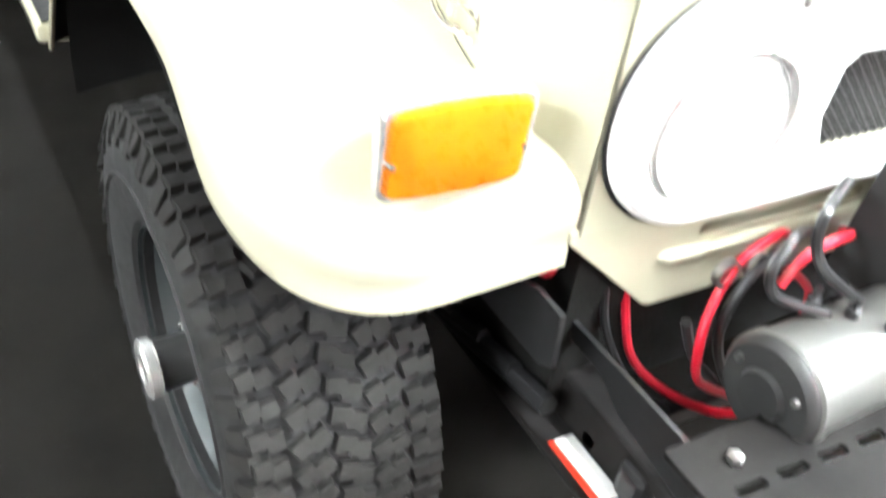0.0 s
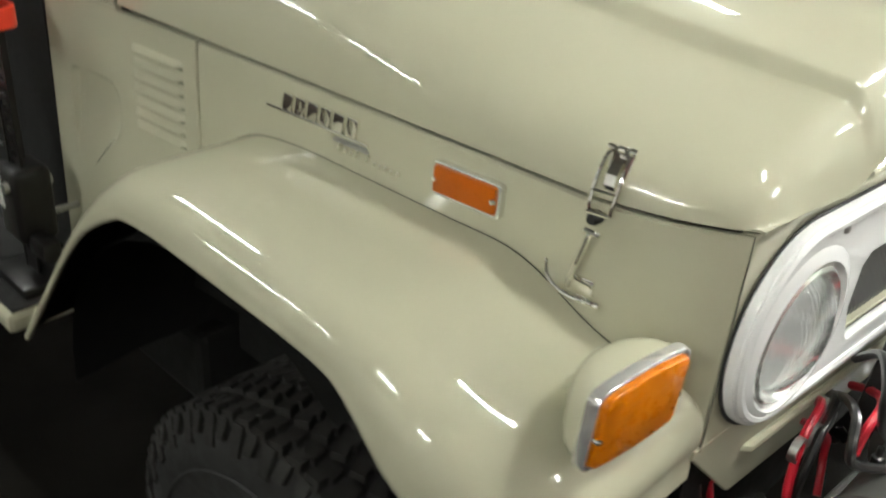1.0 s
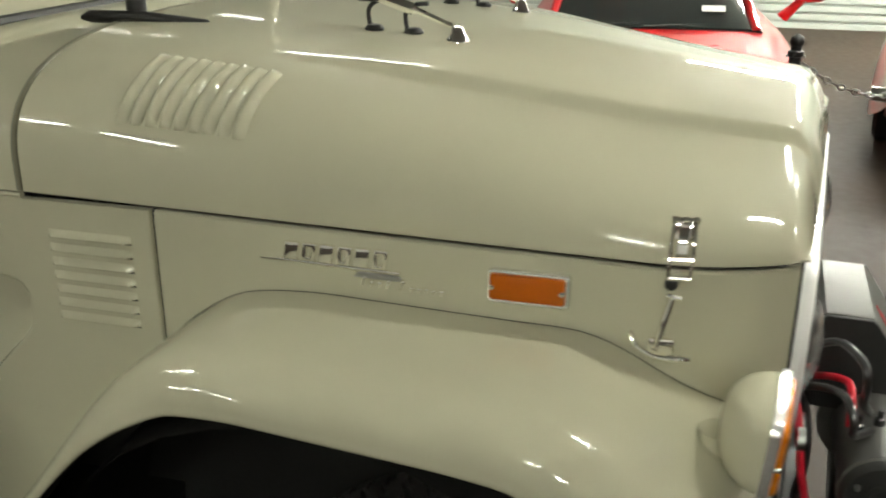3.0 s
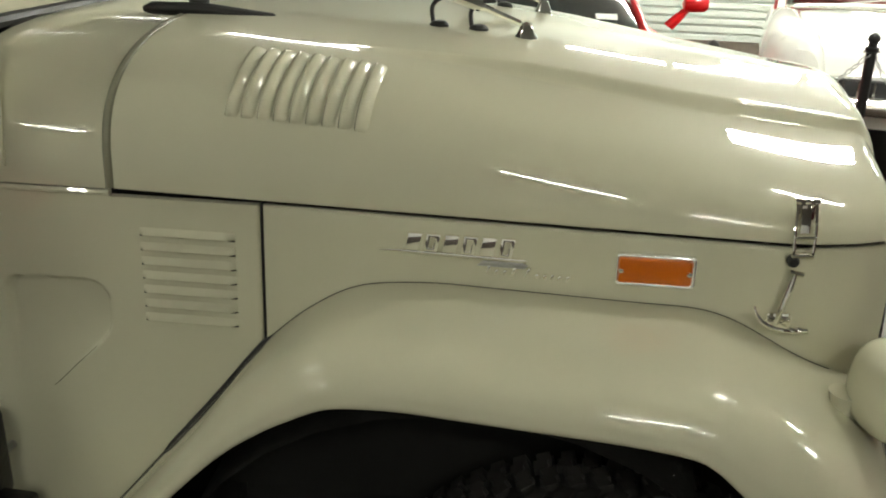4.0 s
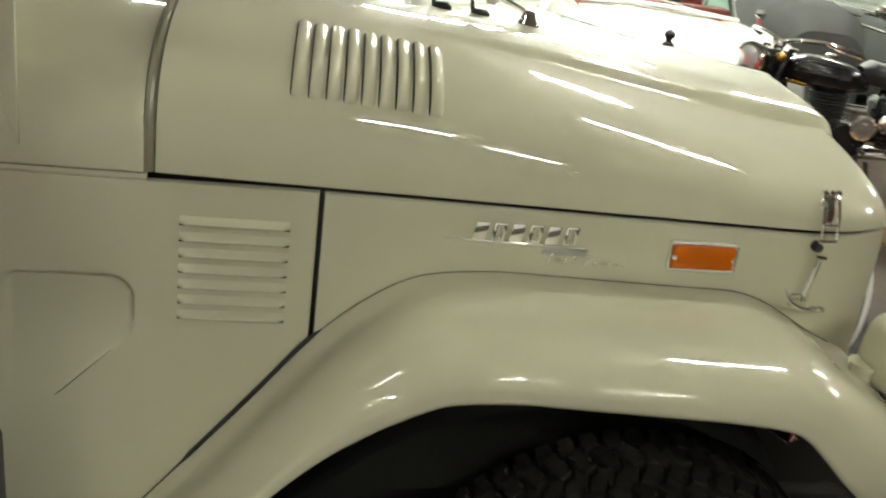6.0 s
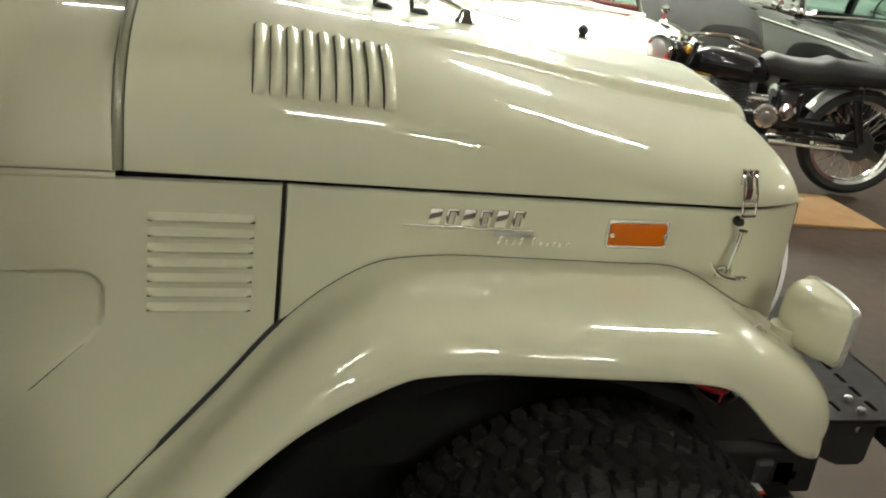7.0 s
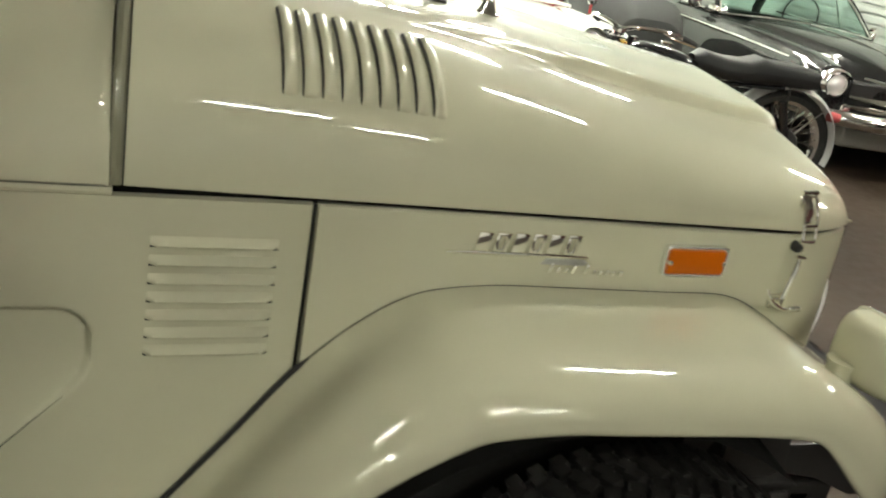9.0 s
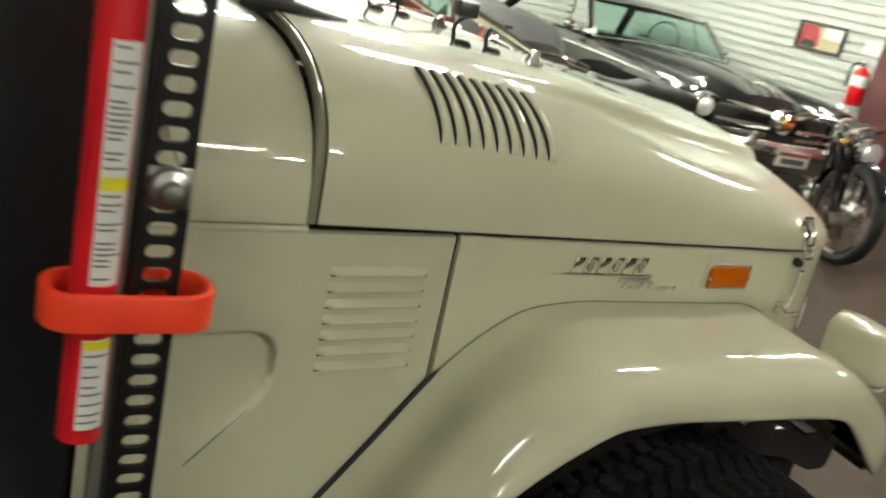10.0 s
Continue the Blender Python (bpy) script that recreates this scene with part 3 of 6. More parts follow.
def scuttle():
    """Top of the scuttle behind the bonnet seam."""
    us = [0, .004, .01, .018, .028, .04, .055, .075, .1, .13, .17, .22, .3, .4, .55, .75, 1.0]
    us = us + [2 - u for u in us[-2::-1]]
    rows = []
    for x in (-0.2440, -0.2475, -0.26, -0.30, -0.36, -0.42, -0.47, -0.50):
        row = []
        for u in us:
            v = u if u <= 1 else 2 - u
            y0 = 0.065 * x
            q = (1 - (1 - v) ** 5) ** (1 / 2.73)
            y = y0 + v * (YC - y0)
            row.append((x, y if u <= 1 else 2 * YC - y, 1.124 + (0.216 if x < -0.246 else 0.211) * q - 0.004 * (x > -0.246)))
        rows.append(row)
    part("scuttle_top", grid(rows), PAINT, car, "beige scuttle top", angle=50)
    fine = sorted(us[:17] + [(a + b) / 2 for a, b in zip(us[:16], us[1:17])])
    lip = []
    for v in fine:
        a, b = hood_point(-0.2285, v), hood_point(-0.2285, min(1, v + 0.004))
        d = (b - a).normalized() if v < 1 else Vector((0, 1, 0))
        # just inside the bonnet's edge, along its section
        lip.append((-0.2355, a.y + 0.0030 * d.z, a.z - 0.0030 * d.y))
    lip += [(a, 2 * YC - b, c) for a, b, c in lip[-2::-1]]
    part("bonnet_seal", rod([(x - 0.0018, y, z) for x, y, z in lip], 0.0078, 10), OLIVESEAL, car, "olive rubber bonnet seal")
    # solid black rods stand for the shadow on each side of the seal
    for dx, rr in ((-0.0092, 0.0012), (0.0062, 0.0030)):
        part("seal_gap", rod([(x + dx, y, z) for x, y, z in lip], rr, 6), SEALSHADE, car, "black rod for the shadow in the gap beside the seal")
    # windscreen frame
    part("windscreen_frame", boxmesh(-0.555, -0.515, 0.0, 2 * YC, 1.335, 1.40, bevel=0.012), PAINT, car, "beige windscreen frame", smooth=False)
    for y in (0.0, 2 * YC - 0.05):
        part("windscreen_post", boxmesh(-0.56, -0.52, y, y + 0.05, 1.40, 1.86, bevel=0.01), PAINT, car, smooth=False)
    part("windscreen_head", boxmesh(-0.56, -0.52, 0.0, 2 * YC, 1.86, 1.91, bevel=0.01), PAINT, car, smooth=False)
    part("windscreen_pane", boxmesh(-0.543, -0.537, 0.05, 2 * YC - 0.05, 1.40, 1.86), GLASS, car, smooth=False)
    part("base_gasket", rod([(-0.508, 0.03, 1.336), (-0.508, 2 * YC - 0.03, 1.346)], 0.012, 8), SEALSHADE, car, "black rubber windscreen base gasket")
    part("cabin_wall", boxmesh(-0.585, -0.57, 0.0, 2 * YC, 0.5, 1.33), BLACK, car, smooth=False)
    part("under_tray", boxmesh(-2.0, -0.12, 0.03, 2 * YC - 0.03, 0.27, 0.455, bevel=0.02), UNDER, car, "black crossmembers and gearbox tray", smooth=False)
    part("cabin_floor", boxmesh(-2.0, -0.57, 0.0, 2 * YC, 0.46, 0.50), UNDER, car, smooth=False)
    part("soft_top", boxmesh(-2.2, -0.57, 0.0, 2 * YC, 1.91, 1.94, bevel=0.012), BLACKHIDE, car, "black canvas roof", smooth=False)
    part("soft_back", boxmesh(-2.2, -2.17, 0.0, 2 * YC, 0.50, 1.91, bevel=0.008), BLACKHIDE, car, "black canvas back", smooth=False)
    for y in (-0.005, 2 * YC + 0.035):
        part("soft_door", boxmesh(-1.42, -0.500, y - 0.03, y, 0.50, 1.90, bevel=0.008), BLACKHIDE, car, "black canvas door", smooth=False)


scuttle()
# ---------------------------------------------------------------- front of the vehicle
XF = 0.929
HLY, HLZ, HLR = 0.270, 0.916, 0.098
YN = 0.6235                     # middle of the nose


def front_place(u, v, w):
    return (XF + w, u, v)


def nose():
    # upright upper panel
    out = [(0.121, 0.795), (2 * YN - 0.121, 0.795), (2 * YN - 0.1225, 1.088), (2 * YN - 0.130, 1.096), (YN + 0.21, 1.094), (YN + 0.16, 1.104), (YN, 1.106), (YN - 0.16, 1.104), (YN - 0.21, 1.094), (0.130, 1.096), (0.1225, 1.088)]
    holes = [circle(HLY, HLZ, HLR + 0.004), circle(2 * YN - HLY, HLZ, HLR + 0.004), rounded(0.418, 2 * YN - 0.418, 0.835, 0.992, 0.02)]
    part("nose_panel", plate(out, holes, lambda u, v, w: (XF - 0.02 + w, u, v), 0.018, 0.003), PAINT, car, "beige front panel", smooth=False)
    # valance that leans back below it, cut away towards the chassis
    lean = lambda u, v, w: (XF - 0.02 + w - 0.09 * (0.797 - v), u, v)
    out = [(0.108, 0.797), (0.112, 0.778), (0.268, 0.628), (0.280, 0.622), (2 * YN - 0.280, 0.622), (2 * YN - 0.268, 0.628), (2 * YN - 0.112, 0.778), (2 * YN - 0.108, 0.797)]
    slot = rounded(0.318, 0.600, 0.738, 0.756, 0.006, 3)
    part("valance", plate(out, [slot, [(2 * YN - u, v) for u, v in slot]], lean, 0.018, 0.003), PAINT, car, "beige lower valance with slots", smooth=False)
    part("slot_back", boxmesh(XF - 0.045, XF - 0.038, 0.30, 2 * YN - 0.30, 0.72, 0.77), UNDER, car, smooth=False)
    part("valance_ridge", rod([(XF - 0.020, 0.262, 0.716), (XF - 0.008, 0.275, 0.714), (XF - 0.008, 2 * YN - 0.275, 0.714), (XF - 0.020, 2 * YN - 0.262, 0.716)], 0.010, 10), PAINT, car)
    part("corner_joint", rod([(0.9275, 0.1215, 1.098), (0.9275, 0.1215, 0.79)], 0.0006, 6), SEALSHADE, car, "dark joint line")
    rows = []
    for k in range(41):
        y = YN + 0.20 * (k / 20 - 1)
        a = smoothstep(0.20, 0.13, abs(y - YN))
        rows.append([(XF - 0.003, y, 1.090), (XF - 0.004, y, 1.098 + 0.004 * a), (XF - 0.010, y, 1.103 + 0.006 * a), (XF - 0.022, y, 1.106 + 0.010 * a), (XF - 0.050, y, 1.108 + 0.012 * a)])
    part("scoop_lip", grid(rows), PAINT, car, "rolled lower lip of the air slot")
    # solid black block that paints the shade inside the air slot
    part("air_slot", boxmesh(XF - 0.075, XF - 0.045, YN - 0.24, YN + 0.24, 1.098, 1.180), SEALSHADE, car, "black block for the shade in the air slot under the bonnet", smooth=False)
    # bezel
    XB = XF - 0.004
    out = rounded(0.124, 2 * YN - 0.124, 0.786, 1.080, 0.142, 14)
    holes = [circle(HLY, HLZ, HLR), circle(2 * YN - HLY, HLZ, HLR)]
    ap = [(0.446, 0.846), (0.424, 0.905), (0.429, 0.966), (0.446, 0.982), (2 * YN - 0.446, 0.982), (2 * YN - 0.429, 0.966), (2 * YN - 0.424, 0.905), (2 * YN - 0.446, 0.846), (2 * YN - 0.458, 0.836), (0.458, 0.836)]
    bz = part("bezel", plate(out, [*holes, ap], front_place, 0.016, 0.005), WHITE, car, "white enamelled headlamp and grille surround", angle=30)
    # black backing, slightly larger than the bezel, painted as its gap shadow
    part("bezel_gasket", plate(rounded(0.1195, 2 * YN - 0.1195, 0.7815, 1.0845, 0.146, 14), [*holes, ap], front_place, 0.0025, 0.0), SEALSHADE, bz, "black plate for the gap shadow round the surround", smooth=False)
    # raised outer bead and inner lip
    part("bead", rod([(XB + 0.017, u, v) for u, v in rounded(0.137, 2 * YN - 0.137, 0.799, 1.067, 0.129, 14) + [(2 * YN - 0.137, 0.934)]], 0.0095, 10), WHITE, bz)
    for u in (0.327, 2 * YN - 0.327):
        part("screw", lathe([(0.0, 0.0205), (0.004, 0.020), (0.0065, 0.017), (0.0065, 0.010)], (XB + 0.004, u, 1.054), "x", 12), STEEL, bz)
    for y in (HLY, 2 * YN - HLY):
        part("lamp_surround", lathe([(HLR - 0.001, 0.006), (HLR + 0.002, 0.020), (HLR + 0.010, 0.027), (HLR + 0.020, 0.025), (HLR + 0.030, 0.0195), (HLR + 0.02, 0.010)], (XB, y, HLZ), "x", 40, closed=True), WHITE, bz)
        part("backing_gasket", lathe([(HLR - 0.002, -0.004), (HLR + 0.003, 0.004), (HLR - 0.006, 0.006)], (XB, y, HLZ), "x", 32, closed=True), SEALSHADE, bz)
        h = part("headlight", lathe([(HLR - 0.001, 0.004), (HLR - 0.001, -0.012), (0.060, -0.05), (0.02, -0.075), (0.0, -0.078)], (XB + 0.009, y, HLZ), "x", 40), SILVERED, car, "round sealed-beam headlamp")
        part("ring", lathe([(HLR - 0.010, 0.010), (HLR - 0.004, 0.017), (HLR + 0.001, 0.014), (HLR + 0.002, 0.003), (HLR - 0.008, 0.003)], (XB + 0.009, y, HLZ), "x", 40, closed=True), BRIGHTRIM, h, "bright chrome headlamp ring")
        glass = part("lens", lathe([(0.0, 0.043), (0.025, 0.0410), (0.05, 0.035), (0.072, 0.025), (0.086, 0.012), (0.086, 0.006), (0.070, 0.020), (0.05, 0.030), (0.025, 0.0360), (0.0, 0.038)], (XB + 0.009, y, HLZ), "x", 40), LENSGLASS, h, "fluted glass lens")
        glass.visible_shadow = False
        part("bulb", lathe([(0.0, 0.002), (0.014, 0.0), (0.016, -0.02), (0.012, -0.05)], (XB + 0.009, y, HLZ), "x", 14), CHROME, h)
    # wire mesh behind the opening
    bm = bmesh.new()
    y0, y1, z0, z1 = 0.408, 2 * YN - 0.408, 0.825, 0.995
    for sgn in (1, -1):
        k = y0 - (z1 - z0)
        while k < y1:
            a, b = (k, z0), (k + (z1 - z0), z1)
            if sgn < 0:
                a, b = (k, z1), (k + (z1 - z0), z0)
            # clip to the opening
            ta, tb = max(0.0, (y0 - a[0]) / (z1 - z0)), min(1.0, (y1 - a[0]) / (z1 - z0))
            if tb > ta:
                pa = (XF - 0.016 + 0.001 * sgn, a[0] + (z1 - z0) * ta, a[1] + (b[1] - a[1]) * ta)
                pb = (XF - 0.016 + 0.001 * sgn, a[0] + (z1 - z0) * tb, a[1] + (b[1] - a[1]) * tb)
                tube(bm, [pa, pb], 0.0013 if sgn > 0 else 0.0008, 4, cap=False)
            k += 0.0150
    part("grille_mesh", bm, MESHWIRE, car, "dark grey wire mesh grille", smooth=False)
    part("radiator", boxmesh(XF - 0.13, XF - 0.09, 0.30, 2 * YN - 0.30, 0.75, 1.02), UNDER, car, "dark radiator core", smooth=False)


skewed(nose)


def bullet(cx0, cx1, yc, zc, wy, wz, m=None):
    """Housing of a signal lamp: a rounded box that tapers to the rear."""
    rows = []
    n = 36
    for t, sy, sz, e in ((0.0, 0.14, 0.25, 0.9), (0.02, 0.27, 0.44, 0.85), (0.06, 0.39, 0.60, 0.78), (0.14, 0.53, 0.75, 0.70), (0.28, 0.70, 0.88, 0.62), (0.45, 0.84, 0.95, 0.54), (0.65, 0.94, 0.99, 0.47), (0.86, 0.99, 1.0, 0.43), (1.0, 1.0, 1.0, 0.42)):
        x = cx0 + (cx1 - cx0) * t
        ring = []
        for k in range(n + 1):
            a = 2 * math.pi * k / n
            c, s = math.cos(a), math.sin(a)
            ring.append((x, yc + wy * 0.06 * (1 - sy) + wy / 2 * sy * math.copysign(abs(c) ** e, c), zc + wz / 2 * sz * math.copysign(abs(s) ** e, s)))
        rows.append(ring)
    bm = grid(rows)
    bmesh.ops.remove_doubles(bm, verts=bm.verts, dist=1e-5)
    bm.faces.new([v for v in sorted((v for v in bm.verts if v.is_boundary and abs(v.co.x - cx0) < 1e-4), key=lambda v: math.atan2(v.co.z - zc, v.co.y - yc - wy * 0.052))])
    bm.faces.new([v for v in sorted((v for v in bm.verts if v.is_boundary and abs(v.co.x - cx1) < 1e-4), key=lambda v: math.atan2(v.co.z - zc, v.co.y - yc))])
    return bm


def turn_signal(far=False):
    yc = -0.050 if not far else 2 * YC + 0.050
    tilt = Matrix.Translation((0.850, 0, 0.900)) @ Matrix.Rotation(radians(4), 4, "Y") @ Matrix.Translation((-0.850, 0, -0.900)) @ Matrix.Translation((0.875, yc, 0)) @ Matrix.Rotation(radians(-4 if not far else 4), 4, "Z") @ Matrix.Translation((-0.875, -yc, 0))
    zc = 0.949
    t = part("turn_signal", bullet(0.845, 0.905, yc, zc, 0.158, 0.110), PAINT, car, "beige turn signal housing on the wing", angle=50)
    fr = lambda u, v, w: (0.904 + w, yc + u, zc + v)
    def barrel(hw, hh, r):
        # rounded oblong whose long sides bow out
        return [(u, v * (1 - 0.13 * (u / hw) ** 2)) for u, v in rounded(-hw, hw, -hh, hh, r, 5)]
    loop = lambda hw, hh, r: [p for a, b in zip(barrel(hw, hh, r), barrel(hw, hh, r)[1:] + barrel(hw, hh, r)[:1]) for p in ([a] + ([(a[0] + (b[0] - a[0]) * q / 6, math.copysign(hh * (1 - 0.13 * ((a[0] + (b[0] - a[0]) * q / 6) / hw) ** 2), a[1])) for q in range(1, 6)] if abs(a[0] - b[0]) > 0.05 else []))]
    part("rim", plate(loop(0.0800, 0.0600, 0.014), [loop(0.0720, 0.0525, 0.010)], fr, 0.014, 0.004), BRIGHTRIM, t, "chrome lamp rim")
    part("lens", plate(loop(0.0720, 0.0525, 0.010), [], fr, 0.021, 0.006), AMBER, t, "bright amber lens")
    for u in (-0.068, 0.068):
        part("screw", lathe([(0.0, 0.0235), (0.004, 0.0225), (0.0052, 0.020), (0.0052, 0.014)], (0.902, yc + u, zc - 0.006), "x", 10), CHROME, t)
    for ob in [t, *t.children]:
        ob.data.transform(tilt)
    if far:
        for ob in [t, *t.children]:
            ob.data.transform(Matrix.Translation((-0.06, 0, 0)))
    part("foot", lathe([(0.030, -0.078), (0.029, -0.068), (0.021, -0.052), (0.022, -0.030), (0.026, -0.018)], (0.850, yc + 0.006, zc), "z", 20), PAINT, t, "beige lamp foot")
    part("foot_pad", lathe([(0.036, -0.094), (0.036, -0.082), (0.030, -0.074)], (0.850, yc + 0.006, zc), "z", 20), SEALSHADE, t, "black rubber pad")


turn_signal()
skewed(lambda: turn_signal(True), True)


def panel_place(u, v, w):
    """On the near side panel: u along, v up, w out."""
    return (u, side_y(u) - 0.0266 * (1.12 - v) - w, v)


def side_marker():
    t = part("side_marker", plate(rounded(0.5235, 0.637, 1.030, 1.078, 0.006), [rounded(0.527, 0.631, 1.035, 1.073, 0.004)], panel_place, 0.010, 0.002), BRIGHTRIM, car, "chrome frame of the side marker lamp")
    part("lens", plate(rounded(0.527, 0.631, 1.035, 1.073, 0.004), [], panel_place, 0.0135, 0.003), AMBERDK, t, "dark amber lens")
    for u in (0.5305, 0.6275):
        part("screw", lathe([(0.0, -0.0165), (0.0035, -0.0158), (0.0042, -0.012)], Vector(panel_place(u, 1.054, 0)), "y", 10), CHROME, t)


side_marker()


def badge():
    """Chrome maker's badge drawn as plain slanted bars over a thin rail, with a smaller plate of strokes below."""
    t = part("badge", plate([(0.174, 1.0585), (0.178, 1.0560), (0.392, 1.0515), (0.396, 1.0535), (0.392, 1.0560), (0.21, 1.0600)], [], panel_place, 0.005, 0.001), CHROME, car, "chrome badge rail with plain slanted bars")
    for i in range(6):
        u = 0.2145 + 0.0275 * i
        s = 0.005
        part("bar", plate([(u, 1.0605 - 0.0005 * i), (u + 0.020, 1.0600 - 0.0005 * i), (u + 0.020 + s, 1.0865), (u + s, 1.0870)], [[(u + 0.0070, 1.0655 - 0.0005 * i), (u + 0.0135, 1.0652 - 0.0005 * i), (u + 0.0135 + s * 0.7, 1.0812), (u + 0.0070 + s * 0.7, 1.0815)]] if i % 2 else [], panel_place, 0.006, 0.0012), CHROME, t)
    part("lower_plate", plate([(0.322, 1.0420), (0.392, 1.0410), (0.396, 1.0455), (0.390, 1.0490), (0.330, 1.0500)], [], panel_place, 0.0030, 0.0008), STEEL, t, "small brushed flag under the rail")
    for i, (u, h) in enumerate(((0.334, 0.014), (0.347, 0.008), (0.359, 0.008), (0.371, 0.013), (0.392, 0.015), (0.407, 0.007), (0.418, 0.007), (0.429, 0.008), (0.440, 0.007), (0.452, 0.008))):
        z = 1.0305 - 0.03 * (u - 0.33)
        part("stroke", plate([(u, z), (u + 0.005, z), (u + 0.005 + h * 0.35, z + h), (u + h * 0.35, z + h)], [], panel_place, 0.0045, 0.0008), CHROME, t)


badge()


def hood_latch(far=False):
    f = (lambda y: y) if not far else (lambda y: 2 * YC - y)

    def pt(u, v, w):
        # out from the bonnet side, which leans in above the seam
        lean = 0.0 if v < 1.106 else 0.35 * (v - 1.106)
        x, y, z = panel_place(u, min(v, 1.12), w)
        return (x, f(y + lean), v)
    t = part("hood_latch", plate(rounded(0.764, 0.791, 1.138, 1.165, 0.005), [], lambda u, v, w: pt(u, v, w), 0.004, 0.0015), CHROME, car, "chrome bonnet catch with wire hook and curved handle")
    for u in (0.7640, 0.7910):
        part("side_strap", rod([pt(u, 1.163, 0.007), pt(u, 1.155, 0.014), pt(u + (0.001 if u > 0.78 else -0.001), 1.13, 0.0175), pt(u, 1.100, 0.0175), pt(u, 1.094, 0.017)], 0.0024, 8), CHROME, t)
    part("hook_strap", thicken(grid([[pt(u, v, w) for u in (0.771, 0.775, 0.780, 0.784)] for v, w in ((1.158, 0.005), (1.150, 0.012), (1.138, 0.015), (1.124, 0.012), (1.119, 0.007))]), 0.0012), CHROME, t)
    for u in (0.7645, 0.7775, 0.7905):
        part("hinge_barrel", rod([pt(u - 0.0038, 1.165, 0.009), pt(u + 0.0038, 1.165, 0.009)], 0.0043, 10), CHROME, t)
    for v, w, r in ((1.119, 0.0175, 0.0022), (1.094, 0.017, 0.0032)):
        part("cross_pin", rod([pt(0.763, v, w), pt(0.792, v, w)], r, 8), CHROME, t)
    part("bumper", lathe([(0.0, -0.016), (0.006, -0.015), (0.0085, -0.010), (0.0085, 0.002)], Vector(pt(0.768, 1.082, 0)), "y", 12), SEALSHADE, t, "black rubber stop")
    part("draw_rod", rod([pt(0.772, 1.068, 0.016), pt(0.769, 1.052, 0.018), pt(0.759, 1.010, 0.020), pt(0.756, 0.992, 0.020)], [0.0030, 0.0042, 0.0042, 0.0040], 10), CHROME, t)
    part("rod_collar", rod([pt(0.764, 1.069, 0.016), pt(0.783, 1.066, 0.016)], 0.0036, 8), CHROME, t)
    part("foot_plate", plate(rounded(0.744, 0.780, 0.976, 1.000, 0.005), [], lambda u, v, w: pt(u, v, w), 0.004, 0.001), CHROME, t)
    part("handle", rod(smoothline([pt(0.722, 1.016, 0.020), pt(0.731, 0.999, 0.026), pt(0.750, 0.988, 0.028), pt(0.772, 0.984, 0.028), pt(0.800, 0.982, 0.024)], 4), [0.0020] * 3 + [0.0034] * 11 + [0.0046] * 3, 10), CHROME, t, "curved chrome handle")
    for u in (0.778, 0.790):
        part("knob", lathe([(0.0, -0.007), (0.005, -0.004), (0.0055, 0.0), (0.004, 0.005), (0.0, 0.007)], Vector(pt(u, 0.984, 0.026)), "x", 10), CHROME, t)


hood_latch()
skewed(lambda: hood_latch(True), True)


def tie_down(y0):
    """Screen tie-down on the bonnet top: two rubber-footed hoops and a chrome rod with an eye."""
    z = lambda x, y: hood_point(x, (y - side_y(x)) / (mid_y(x) - side_y(x)) if y <= mid_y(x) else 2 - ((2 * mid_y(x) - y) - side_y(x)) / (mid_y(x) - side_y(x))).z
    t = part("tie_down", lathe([(0.0, 0.030), (0.010, 0.027), (0.015, 0.012), (0.021, 0.004), (0.022, -0.003)], (0.338, y0 - 0.004, z(0.338, y0)), "z", 16), CHROME, car, "chrome tie-down fitting with rubber feet")
    hx = (0.178, 0.250)
    for i, x in enumerate(hx):
        zz = z(x, y0)
        part("rubber_foot", lathe([(0.0, 0.014), (0.012, 0.012), (0.018, 0.006), (0.018, -0.003)], (x, y0 + 0.01 * i, zz), "z", 14), SEALSHADE, t, "black rubber foot")
        part("hoop", rod(smoothline([(x - 0.012, y0 + 0.012, zz + 0.002), (x - 0.016, y0 + 0.012, zz + 0.035), (x + 0.002, y0 + 0.008, zz + 0.052), (x + 0.03, y0 + 0.005, zz + 0.056)], 4), 0.0042, 8), BLACK, t)
    zc = z(0.22, y0)
    part("rod", rod([(0.185, y0, zc + 0.066), (0.255, y0 - 0.001, zc + 0.044)], 0.0105, 10), CHROME, t)
    part("rod_end", rod([(0.255, y0 - 0.001, zc + 0.044), (0.265, y0 - 0.001, zc + 0.041), (0.328, y0 - 0.003, zc + 0.018)], [0.007, 0.0052, 0.0045], 8), CHROME, t)
    part("spring_box", boxmesh(0.150, 0.192, y0 - 0.016, y0 + 0.016, zc + 0.056, zc + 0.086, bevel=0.005), BLACK, t)


tie_down(0.448)
tie_down(0.872)


def rest_pad():
    """Rubber rest bar for the folded screen, on a stub post at the bonnet's rear corner."""
    t = part("rest_bar", rod([(-0.297, 0.249, 1.358), (-0.283, 0.255, 1.360), (-0.20, 0.293, 1.356), (-0.101, 0.339, 1.342), (-0.09, 0.344, 1.339)], [0.004, 0.011, 0.012, 0.009, 0.004], 10), SEALSHADE, car, "black rubber rest bar on a stub post")
    part("rest_post", lathe([(0.018, -0.035), (0.018, 0.03), (0.014, 0.05), (0.0, 0.052)], (-0.219, 0.302, 1.365), "z", 14), DARKGREY, t)
    part("rest_foot", lathe([(0.03, -0.038), (0.028, -0.030), (0.016, -0.025)], (-0.219, 0.302, 1.365), "z", 16), SEALSHADE, t)


rest_pad()
